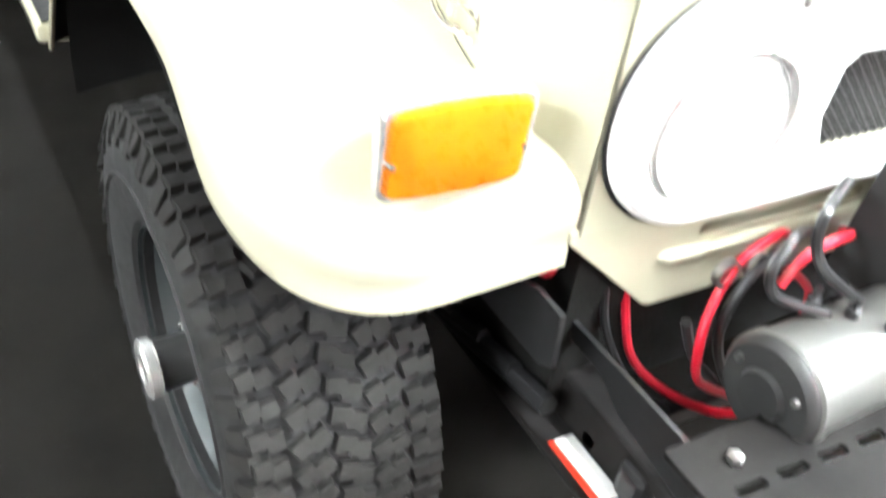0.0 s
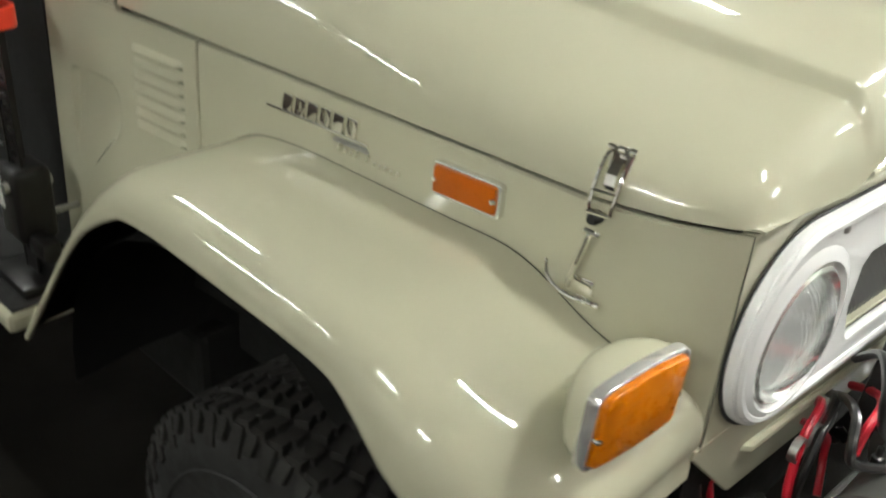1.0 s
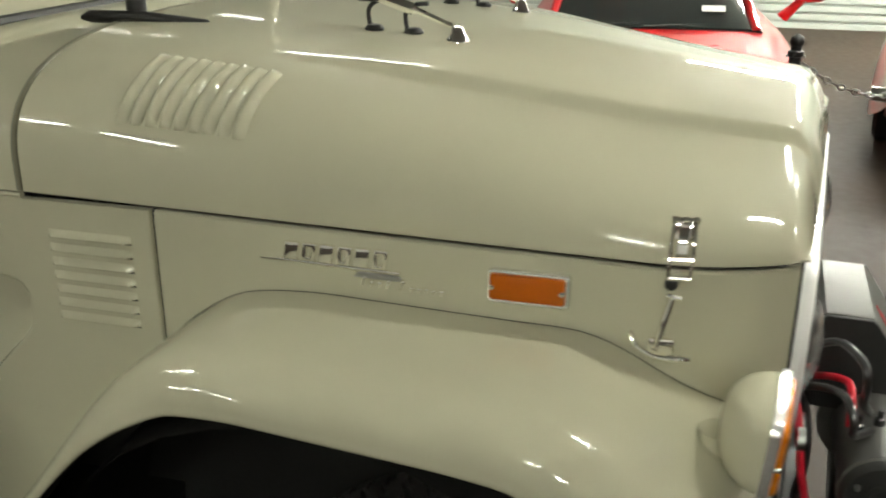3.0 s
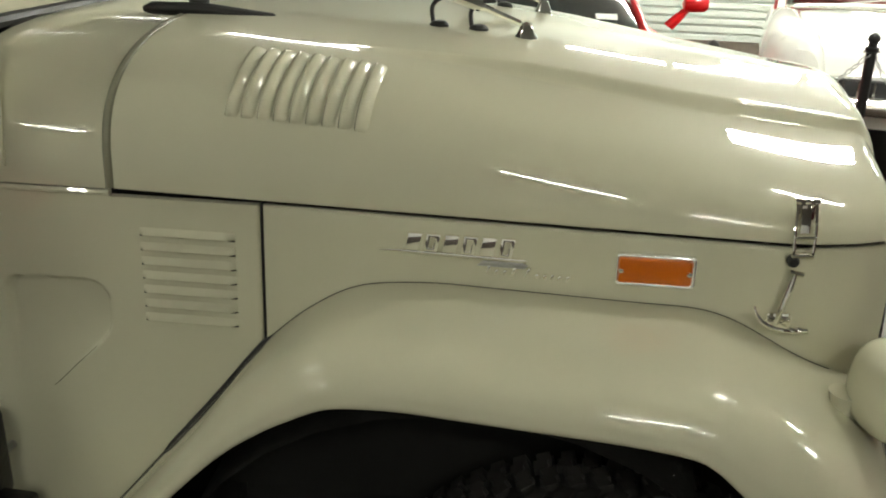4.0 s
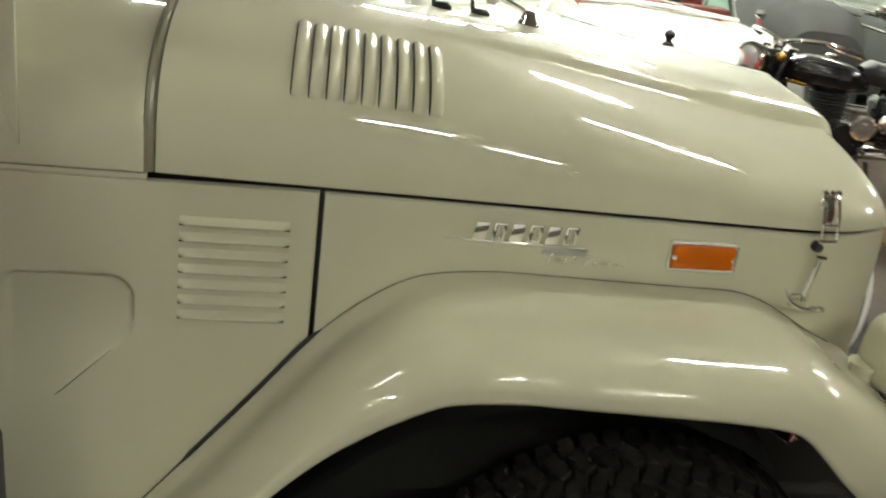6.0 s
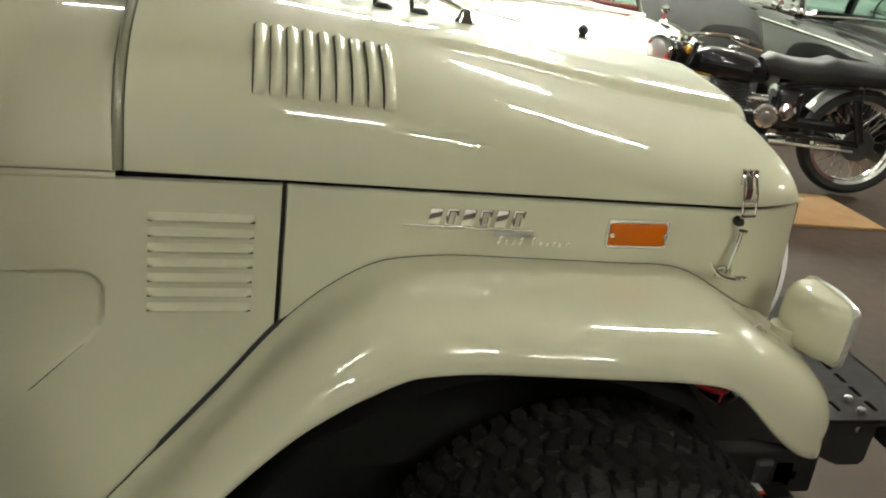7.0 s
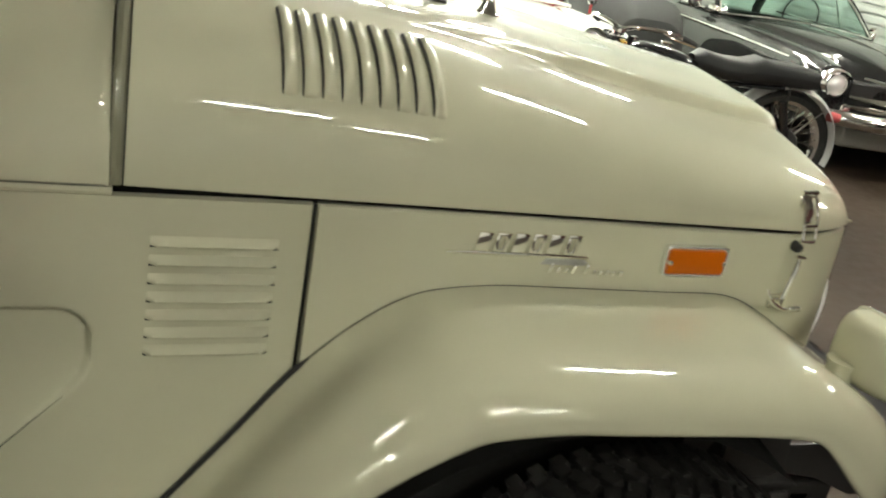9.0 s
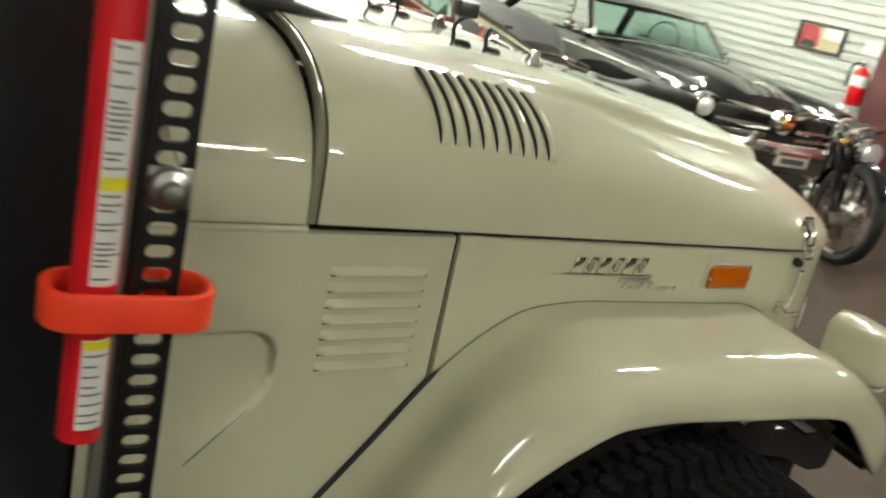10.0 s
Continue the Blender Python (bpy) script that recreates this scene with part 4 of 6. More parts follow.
part("pillar_wedge", plate([(-0.396, 1.150), (-0.405, 1.36), (-0.455, 1.36), (-0.44, 1.25)], [], lambda u, v, w: (u, -0.028 + 0.16 * max(0, v - 1.15) - w, v), 0.006, 0.002), PAINT, car, "beige wedge plate at the screen pillar")
part("pillar_bolt", rod([(-0.43, -0.10, 1.185), (-0.43, -0.02, 1.185)], 0.006, 8), STEEL, car)

# ---------------------------------------------------------------- wheel, frame, bumper, winch
HUBZ = 0.384


def wheel(cx, cy, out=-1):
    """cy is the middle of the tyre; out the way its face looks."""
    c = (cx, cy, HUBZ)
    w = part("wheel", lathe([(0.204, out * 0.116), (0.210, out * 0.110), (0.208, out * 0.100), (0.200, out * 0.085), (0.192, out * 0.062), (0.186, out * 0.020), (0.196, -out * 0.11), (0.208, -out * 0.11), (0.208, out * 0.085)], c, "y", 48, closed=True), RIM, car, "dark grey alloy wheel with all-terrain tyre")
    R = 0.374
    prof = [(0.203, out * 0.106), (0.215, out * 0.122), (0.26, out * 0.136), (0.30, out * 0.139), (0.338, out * 0.132), (0.360, out * 0.120), (R - 0.006, out * 0.106), (R, out * 0.07), (R + 0.002, 0), (R, -out * 0.07), (R - 0.006, -out * 0.106), (0.360, -out * 0.120), (0.338, -out * 0.132), (0.30, -out * 0.139), (0.26, -out * 0.136), (0.203, -out * 0.112)]
    part("tyre", lathe(prof, c, "y", 72, closed=True), RUBBER, w, "black all-terrain tyre")
    # tread: interlocking zig-zag blocks in five rows, with a sipe step in each
    bm = bmesh.new()
    n = 64
    rnd = random.Random(5)
    for row, (y0, wd, off) in enumerate(((-0.100, 0.044, 0.0), (-0.050, 0.050, 0.5), (0.0, 0.050, 0.1), (0.050, 0.050, 0.6), (0.100, 0.044, 0.2))):
        for k in range(n):
            a = (k + off) * 2 * math.pi / n
            rr = R + 0.006 - (0.004 if row in (0, 4) else 0)
            tw = rnd.uniform(-0.08, 0.08) + (0.42 if row in (1, 3) else (-0.32 if row == 2 else 0.14))
            m = Matrix.Translation(c) @ Matrix.Rotation(a, 4, "Y") @ Matrix.Translation((0, y0, rr)) @ Matrix.Rotation(tw, 4, "Z")
            ln, h = 0.031, wd / 2
            # an S-shaped block
            out2 = ((-0.5, -1), (0.28, -1), (0.28, -0.1), (0.5, -0.1), (0.5, 1), (-0.28, 1), (-0.28, 0.1), (-0.5, 0.1))
            lo = [bm.verts.new(m @ Vector((u * ln, v * h, -0.013))) for u, v in out2]
            hi = [bm.verts.new(m @ Vector((u * ln * 0.88, v * h * 0.92, 0.007 + rnd.uniform(-0.0006, 0.0006)))) for u, v in out2]
            bm.faces.new(hi)
            for q in range(8):
                bm.faces.new((lo[q], lo[(q + 1) % 8], hi[(q + 1) % 8], hi[q]))
    for k in range(n):
        for sg in (-1, 1):
            a = (k + (0.25 if sg > 0 else 0.75)) * 2 * math.pi / n
            m = Matrix.Translation(c) @ Matrix.Rotation(a, 4, "Y")
            ln = 0.025 if k % 2 else 0.021
            lo = 0.328 if k % 2 else 0.345
            q = [Vector(p) for p in ((-ln / 2, sg * 0.110, 0.373), (ln / 2, sg * 0.110, 0.373), (ln / 2 * .8, sg * 0.131, lo), (-ln / 2 * .8, sg * 0.131, lo))]
            o = [Vector(p) for p in ((-ln / 2, sg * 0.124, 0.374), (ln / 2, sg * 0.124, 0.374), (ln / 2 * .8, sg * 0.139, lo + 0.002), (-ln / 2 * .8, sg * 0.139, lo + 0.002))]
            vi, vo = [bm.verts.new(m @ p) for p in q], [bm.verts.new(m @ p) for p in o]
            bm.faces.new(vo)
            for j in range(4):
                bm.faces.new((vi[j], vi[(j + 1) % 4], vo[(j + 1) % 4], vo[j]))
    part("tread", bm, TREAD, w, "deep interlocking tread blocks", smooth=False)
    # raised sidewall ring
    part("sidewall_ring", lathe([(0.285, out * 0.1375), (0.289, out * 0.142), (0.293, out * 0.1372), (0.289, out * 0.13)], c, "y", 72, closed=True), RUBBER, w)
    # spokes
    for k in range(8):
        a = k * math.pi / 4 + 0.2
        m = Matrix.Translation(c) @ Matrix.Rotation(a, 4, "Y")
        bm = bmesh.new()
        box(bm, -0.030, 0.030, min(out * 0.066, out * 0.03), max(out * 0.066, out * 0.03), 0.07, 0.196, bevel=0.012, m=m)
        part("spoke", bm, RIM, w)
    part("centre_disc", lathe([(0.0, out * 0.066), (0.088, out * 0.066), (0.098, out * 0.058), (0.100, out * 0.03), (0.0, out * 0.02)], c, "y", 32), RIM, w)
    part("hub_flange", lathe([(0.076, out * 0.06), (0.076, out * 0.082), (0.070, out * 0.090), (0.0, out * 0.091)], c, "y", 30), BRIGHTRIM, w, "bright hub flange")
    part("locking_hub", lathe([(0.038, out * 0.09), (0.040, out * 0.148), (0.036, out * 0.152), (0.0, out * 0.152)], c, "y", 24), DARKGREY, w, "ribbed dark locking hub")
    part("hub_cap", lathe([(0.0, out * 0.146), (0.044, out * 0.147), (0.047, out * 0.150), (0.047, out * 0.164), (0.042, out * 0.168), (0.020, out * 0.169), (0.018, out * 0.164), (0.0, out * 0.164)], c, "y", 24), BRIGHTRIM, w, "chrome hub dial")
    for k in range(6):
        a = k * math.pi / 3 + 0.3
        part("lug_nut", lathe([(0.010, 0.0), (0.010, out * 0.020), (0.006, out * 0.026), (0.0, out * 0.027)], (cx + 0.0865 * math.sin(a), cy + out * 0.064, HUBZ + 0.0865 * math.cos(a)), "y", 6), CHROME, w)
    return w


wheel(0.545, -0.132, -1)
wheel(0.605, 1.43, 1)
wheel(-1.80, -0.125, -1)
wheel(-1.80, 2 * YC + 0.125, 1)


def chassis():
    for y in (0.185, 2 * YC - 0.255):
        part("frame_rail", boxmesh(-2.2, 1.20, y, y + 0.07, 0.41, 0.515, bevel=0.006), DUSTYBLACK, car, "black chassis rail", smooth=False)
    part("axle_tube", rod([(0.545, 0.0, HUBZ), (0.545, 2 * YC, HUBZ)], 0.045, 16), BLACK, car)
    part("axle_housing", lathe([(0.05, -0.12), (0.11, -0.08), (0.14, 0.0), (0.11, 0.08), (0.05, 0.12)], (0.545, 0.80, HUBZ), "y", 20), BLACK, car)
    part("brake_drum", lathe([(0.15, -0.06), (0.155, -0.02), (0.155, 0.05), (0.06, 0.07)], (0.545, -0.08, HUBZ), "y", 28), BLACK, car)
    for y in (0.14,):
        for i in range(4):
            part("spring_leaf", rod(smoothline([(-0.10 + 0.07 * i, y, 0.485 - 0.009 * i), (0.40, y, 0.405 - 0.009 * i), (0.93 - 0.08 * i, y, 0.500 - 0.009 * i)], 6), 0.016 - 0.001 * i, 6), BLACK, car)
    part("damper", rod([(0.30, 0.09, 0.39), (0.30, 0.11, 0.62), (0.30, 0.12, 0.86)], [0.022, 0.022, 0.030], 12), BLACK, car)
    # inner wheel arch
    rows = []
    for k in range(13):
        a = math.pi * (k / 17)
        x, z = 0.36 - 0.47 * math.cos(a), 0.50 + 0.455 * math.sin(a)
        rows.append([(x, -0.235, z - 0.02), (x, -0.10, z), (x, 0.06, z), (x, 0.12, z - 0.05), (x, 0.12, 0.40)])
    part("wheel_arch_liner", grid(rows), UNDER, car, "black undercoated wheel arch")
    # bracket with an oval hole
    out = [(0.70, 0.602), (0.935, 0.604), (0.96, 0.62), (0.955, 0.70), (0.905, 0.702), (0.86, 0.684), (0.82, 0.708), (0.77, 0.76), (0.70, 0.765)]
    hole = [(0.795 + 0.020 * math.cos(a * math.pi / 10), 0.656 + 0.032 * math.sin(a * math.pi / 10)) for a in range(20)]
    part("bumper_bracket", plate(out, [hole], lambda u, v, w: (u, 0.105 - w, v), 0.008, 0.001), BLACK, car, "black steel body bracket with oval hole", smooth=False)
    # body mount in front of the rail, bolted under the valance
    part("body_mount", plate([(0.175, 0.72), (0.205, 0.72), (0.300, 0.632), (0.300, 0.585), (0.235, 0.52), (0.175, 0.52)], [], lambda u, v, w: (0.872 + w, u, v), 0.008, 0.001), BLACK, car, "black body mount plate", smooth=False)
    part("mount_bolt", lathe([(0.010, 0.0), (0.010, 0.010), (0.006, 0.014), (0.0, 0.014)], (0.880, 0.252, 0.657), "x", 8), STEEL, car)
    part("shackle", boxmesh(1.092, 1.146, 0.185, 0.235, 0.30, 0.495, bevel=0.006), DULLSTEEL, car, "grey spring shackle", smooth=False)
    part("shackle", boxmesh(1.038, 1.090, 0.175, 0.225, 0.36, 0.50, bevel=0.012), BLACK, car, smooth=False)
    for x, y, z in ((0.555, 0.05, 0.925), (0.34, 0.05, 0.93)):
        part("bolt", lathe([(0.010, 0.0), (0.010, -0.035), (0.006, -0.05), (0.0, -0.05)], (x, y - 0.12, z - 0.01), "z", 10), STEEL, car)


chassis()


def bumper():
    y0, y1 = 0.135, 2 * YN - 0.135
    b = part("front_bumper", boxmesh(1.385, 1.400, y0, y1, 0.50, 0.628, bevel=0.004), BLACK, car, "black steel winch bumper with slotted top", smooth=False)
    slots = []
    for i in range(4):
        y = y0 + 0.058 + 0.061 * i
        for x in (1.195, 1.288):
            slots.append(rounded(x - 0.0065, x + 0.0065, y - 0.021, y + 0.021, 0.005, 3))
    mirrored = [[(u, 2 * YN - v) for u, v in s] for s in slots]
    part("top_plate", plate(rounded(1.118, 1.398, y0, y1, 0.006, 3), slots + mirrored, lambda u, v, w: (u, v, 0.620 + w), 0.008, 0.0015), DUSTYBLACK, b, "grey-black slotted top plate", smooth=False)
    hole = circle(1.262, 0.578, 0.008, 12)
    for y in (0.175, 2 * YN - 0.183):
        part("end_plate", plate([(0.89, 0.615), (1.20, 0.617), (1.272, 0.617), (1.330, 0.588), (1.306, 0.585), (1.300, 0.500), (1.288, 0.489), (1.235, 0.488), (1.13, 0.534), (1.01, 0.556), (0.97, 0.585), (0.88, 0.587)], [hole], lambda u, v, w: (u, y + w, v), 0.008, 0.001), BLACK, b, smooth=False)
    for x, y in ((1.245, 0.216), (1.245, 0.166), (1.16, 0.20)):
        part("bolt", lathe([(0.010, 0.0), (0.010, 0.008), (0.006, 0.011), (0.0, 0.011)], (x, y, 0.628), "z", 6), STEEL, b)
    # cross bars that carry the winch
    for k in range(3):
        part("winch_bar", boxmesh(0.955 + 0.085 * k, 0.985 + 0.085 * k, 0.185, 2 * YN - 0.185, 0.44, 0.47, bevel=0.004), BLACK, b, smooth=False)
    part("label_plate", boxmesh(0.945, 1.055, 0.150, 0.180, 0.441, 0.443), PAPER, b, "pale printed label with orange edge", smooth=False)
    part("label_edge", boxmesh(0.945, 1.055, 0.140, 0.149, 0.441, 0.443), ORANGERED, b, smooth=False)
    part("step_flange", boxmesh(0.60, 1.12, 0.130, 0.184, 0.430, 0.440, bevel=0.002), DUSTYBLACK, b, smooth=False)


skewed(bumper)


def winch():
    w = part("winch", lathe([(0.066, 0.0), (0.074, 0.006), (0.074, 0.018), (0.070, 0.022), (0.070, 0.235), (0.0, 0.24)], (1.085, 0.225, 0.660 + 0.085), "y", 36), GREY, car, "grey electric winch with black motor cap")
    c = (1.085, 0.225, 0.745)
    part("motor_cap", lathe([(0.0, -0.022), (0.030, -0.022), (0.034, -0.014), (0.062, -0.012), (0.069, -0.004), (0.070, 0.004)], c, "y", 36), DARKGREY, w, "dark motor end cap")
    for k in range(3):
        a = k * 2.1 + 0.6
        part("cap_screw", lathe([(0.0, -0.020), (0.005, -0.019), (0.0055, -0.010)], (c[0] + 0.050 * math.cos(a), c[1], c[2] + 0.050 * math.sin(a)), "y", 8), STEEL, w)
    part("warning_label", grid([[(1.085 + 0.0708 * math.sin(a), y, 0.745 + 0.0708 * math.cos(a)) for a in (0.5, 0.65, 0.8, 0.95, 1.1, 1.25)] for y in (0.355, 0.40)]), PAPER, w, "white warning label")
    part("label_mark", grid([[(1.085 + 0.0713 * math.sin(a), y, 0.745 + 0.0713 * math.cos(a)) for a in (0.7, 0.8, 0.9, 1.0)] for y in (0.365, 0.39)]), ORANGERED, w)
    # drum and end housings
    part("drum", lathe([(0.095, 0.0), (0.095, 0.012), (0.055, 0.014), (0.055, 0.20), (0.095, 0.202), (0.095, 0.214)], (1.085, 0.47, 0.735), "y", 32), GREY, w)
    bm = bmesh.new()
    for k in range(14):
        revolve(bm, [(0.064 + 0.007 * math.cos(a), 0.02 + 0.0135 * k + 0.007 * math.sin(a)) for a in (0, 1.05, 2.1, 3.14, 4.2, 5.2)], (1.085, 0.47, 0.735), "y", 28, closed=True)
    part("wire_rope", bm, STEEL, w, "steel wire rope on the drum")
    part("gear_housing", lathe([(0.098, 0.0), (0.104, 0.01), (0.104, 0.13), (0.09, 0.15), (0.0, 0.152)], (1.085, 0.69, 0.735), "y", 32), GREY, w)
    # control box over the drum: pale top and sloping front, black end cover
    section = [(0.955, 0.765), (0.968, 0.951), (0.976, 0.958), (1.054, 0.958), (1.062, 0.952), (1.170, 0.795), (1.170, 0.765)]
    part("control_box", plate(section, [], lambda u, v, k: (u, 0.716 - k, v), 0.262, 0.006), GREY, w, "grey control box with sloping front", angle=30)
    part("end_cover", plate([(1.06 + (u - 1.06) * 0.97, 0.86 + (v - 0.86) * 0.96) for u, v in section], [], lambda u, v, k: (u, 0.455 - k, v), 0.006, 0.002), DARKGREY, w, "black end cover", smooth=False)
    slope, out = Vector((0.567, 0, -0.824)), Vector((0.824, 0, 0.567))
    c = Vector((1.080, 0.530, 0.926)) + out * 0.0015
    d = bmesh.new()
    d.faces.new([d.verts.new(c + p) for p in (slope * -0.030, Vector((0, -0.017, 0)), slope * 0.030, Vector((0, 0.017, 0)))])
    part("red_mark", thicken(d, 0.001), JACKRED, w, "small red lozenge mark", smooth=False)
    for k in range(5):
        a = Vector((1.104, 0.50 + 0.045 * k, 0.891))
        part("cooling_fin", rod(smoothline([a, a + slope * 0.05 + out * 0.010, a + slope * 0.11], 4), 0.007, 8), GREY, w)
    for k in range(3):
        part("terminal", lathe([(0.009, 0.0), (0.009, 0.018), (0.005, 0.020), (0.005, 0.034), (0.0, 0.034)], (1.04 + 0.035 * k, 0.31 + 0.03 * k, 0.808), "z", 10), BLACKWIRE, w)
    part("tie_rod", rod([(1.16, 0.24, 0.66), (1.16, 0.86, 0.66)], 0.010, 10), STEEL, w)
    # the winch sits inboard, low on its mounting plate
    for ob in [w, *w.children]:
        ob.data.transform(Matrix.Translation((0.030, 0.074, -0.100)))


winch()


def cable(pts, r, m, label):
    return part("cable", rod(smoothline(pts, 6), r, 8), m, car, label)


RED, BLK = "red battery cable", "black battery cable"
GREYC = "pale grey cable"
cable([(0.890, 0.255, 0.67), (0.905, 0.262, 0.60), (0.935, 0.262, 0.55), (0.98, 0.284, 0.522), (1.03, 0.34, 0.50), (1.06, 0.40, 0.50)], 0.0066, REDWIRE, RED)
cable([(0.890, 0.222, 0.67), (0.912, 0.222, 0.60), (0.95, 0.25, 0.525), (1.0, 0.29, 0.49)], 0.0062, BLACKWIRE, BLK)
cable([(0.925, 0.52, 0.67), (0.965, 0.43, 0.732), (0.977, 0.350, 0.715), (0.987, 0.317, 0.655), (1.0, 0.307, 0.60), (1.0, 0.335, 0.53), (1.01, 0.42, 0.47)], 0.0068, REDWIRE, RED)
cable([(0.930, 0.56, 0.67), (0.975, 0.46, 0.728), (0.990, 0.375, 0.710), (0.992, 0.345, 0.65), (0.987, 0.365, 0.57), (0.987, 0.43, 0.46)], 0.0074, BLACKWIRE, BLK)
cable([(0.95, 0.55, 0.68), (1.00, 0.42, 0.765), (1.035, 0.345, 0.795), (1.05, 0.308, 0.775), (1.055, 0.322, 0.740), (1.075, 0.36, 0.722), (1.09, 0.39, 0.712)], 0.0072, BLACKWIRE, BLK)
cable([(1.05, 0.335, 0.745), (1.05, 0.358, 0.778), (1.045, 0.416, 0.785), (1.01, 0.51, 0.74), (0.96, 0.58, 0.69)], 0.0068, REDWIRE, RED)
cable([(0.97, 0.51, 0.78), (1.02, 0.43, 0.850), (1.055, 0.355, 0.855), (1.065, 0.340, 0.825), (1.07, 0.370, 0.775), (1.09, 0.43, 0.725)], 0.0070, BLACKWIRE, BLK)
cable([(0.93, 0.47, 0.66), (0.95, 0.57, 0.585), (0.95, 0.60, 0.52), (0.97, 0.56, 0.47)], 0.0068, REDWIRE, RED)
cable([(0.95, 0.33, 0.60), (0.96, 0.36, 0.53), (0.98, 0.40, 0.48)], 0.0080, BLACKWIRE, BLK)
cable([(1.165, 0.36, 0.66), (1.160, 0.375, 0.635), (1.155, 0.43, 0.632), (1.165, 0.53, 0.634), (1.20, 0.62, 0.634)], 0.0062, STEEL, GREYC)
cable([(0.76, 0.125, 0.765), (0.80, 0.122, 0.730), (0.85, 0.121, 0.706), (0.885, 0.124, 0.702), (0.892, 0.130, 0.735), (0.885, 0.14, 0.785)], 0.0060, REDWIRE, RED)
cable([(0.78, 0.128, 0.775), (0.83, 0.126, 0.730), (0.865, 0.125, 0.716), (0.882, 0.130, 0.740), (0.875, 0.14, 0.785)], 0.0050, REDWIRE, RED)
cable([(0.80, 0.132, 0.775), (0.84, 0.130, 0.735), (0.87, 0.131, 0.728), (0.875, 0.136, 0.775)], 0.0048, BLUEWIRE, "thin blue wire")
cable([(0.77, 0.136, 0.77), (0.83, 0.133, 0.722), (0.872, 0.136, 0.745)], 0.0045, BLACKWIRE, BLK)
for k in range(3):
    part("hose_clip", lathe([(0.020, -0.006), (0.020, 0.006), (0.016, 0.006), (0.016, -0.006)], (0.98, 0.33 + 0.05 * k, 0.71), "x", 14, closed=True), STEEL, car)


part("brass_bolt", lathe([(0.0, -0.020), (0.008, -0.020), (0.008, 0.0), (0.012, 0.0), (0.012, 0.012), (0.0, 0.012)], (0.575, 0.148, 0.668), "z", 12), GOLD, car, "brass bolt inside the wheel arch")
# ---------------------------------------------------------------- farm jack on the vehicle's side
def farm_jack():
    jy = -0.150
    t = thing("farm_jack", (-0.45, jy, 0.50), "black farm jack with red handle strapped upright beside the door", "jack")
    holes = []
    z = 0.60
    while z < 1.72:
        holes.append(rounded(-0.4665, -0.4375, z - 0.0078, z + 0.0078, 0.0074, 4))
        z += 0.0254
    part("upright_bar", plate([(-0.476, 0.52), (-0.427, 0.52), (-0.427, 1.76), (-0.476, 1.76)], holes, lambda u, v, w: (u, jy - w, v), 0.006, 0.001), CASTIRON, t, "black upright bar with punched holes", smooth=False)
    for x in (-0.480,):
        part("bar_flange", boxmesh(x, x + 0.006, jy - 0.009, jy + 0.024, 0.52, 1.76, bevel=0.001), CASTIRON, t, smooth=False)
    part("handle_tube", rod([(-0.514, jy - 0.010, 0.922), (-0.514, jy - 0.010, 1.72)], 0.0235, 16), JACKRED, t, "red steel handle tube")
    part("handle_socket", boxmesh(-0.498, -0.484, jy - 0.004, jy + 0.018, 0.78, 1.72, bevel=0.004), DULLSTEEL, t)

    def wrap(z0, z1, a0, a1, m, name, label="", off=0.0006):
        part(name, grid([[(-0.514 + (0.0235 + off) * math.sin(a0 + (a1 - a0) * k / 8), jy - 0.010 - (0.0235 + off) * math.cos(a0 + (a1 - a0) * k / 8), zz) for k in range(9)] for zz in (z0, z1)]), m, t, label)
    wrap(1.105, 1.350, -0.35, 0.95, PAPER, "label", "white instruction label")
    wrap(0.940, 1.045, -0.35, 0.95, PAPER, "label", "white instruction label")
    wrap(1.205, 1.219, -0.30, 0.90, YELLOW, "label_band", "yellow warning band", 0.0011)
    wrap(1.034, 1.044, -0.30, 0.90, YELLOW, "label_band", "yellow warning band", 0.0011)
    rnd = random.Random(8)
    z = 1.112
    while z < 1.345:
        if not 1.199 < z < 1.225:
            wrap(z, z + 0.0022, -0.25, rnd.uniform(0.3, 0.85), INK, "print_bar", "", 0.0012)
        z += rnd.choice((0.006, 0.006, 0.009, 0.014))
    z = 0.948
    while z < 1.03:
        wrap(z, z + 0.0022, -0.25, rnd.uniform(0.3, 0.85), INK, "print_bar", "", 0.0012)
        z += rnd.choice((0.006, 0.009, 0.012))
    # orange keeper ring round bar and handle
    for r0, hh in ((0.0, 0.020),):
        out = rounded(-0.566, -0.392, jy - 0.052, jy + 0.030, 0.036, 8)
        inn = rounded(-0.556, -0.402, jy - 0.042, jy + 0.020, 0.028, 8)
        part("keeper", plate(out, [inn], lambda u, v, w: (u, v, 1.062 + w), 0.040, 0.004), ORANGERED, t, "orange-red rubber handle keeper")
    part("clamp_bolt", lathe([(0.0, -0.030), (0.010, -0.028), (0.012, -0.018), (0.021, -0.014), (0.024, -0.006), (0.024, 0.0)], (-0.4515, jy - 0.006, 1.205), "y", 18), STEEL, t, "zinc clamp bolt")
    part("clamp_plate", boxmesh(-0.474, -0.429, jy - 0.0105, jy - 0.0065, 1.183, 1.227, bevel=0.0015), STEEL, t)
    part("clamp_rod", rod([(-0.4515, jy + 0.02, 1.205), (-0.4515, -0.03, 1.205)], 0.007, 8), STEEL, t)
    part("clamp_rod", rod([(-0.4515, jy + 0.02, 0.66), (-0.4515, -0.03, 0.66)], 0.007, 8), STEEL, t)
    part("lifting_runner", boxmesh(-0.500, -0.405, jy - 0.035, jy + 0.045, 0.62, 0.78, bevel=0.014, seg=3), CASTIRON, t, "black cast lifting runner")
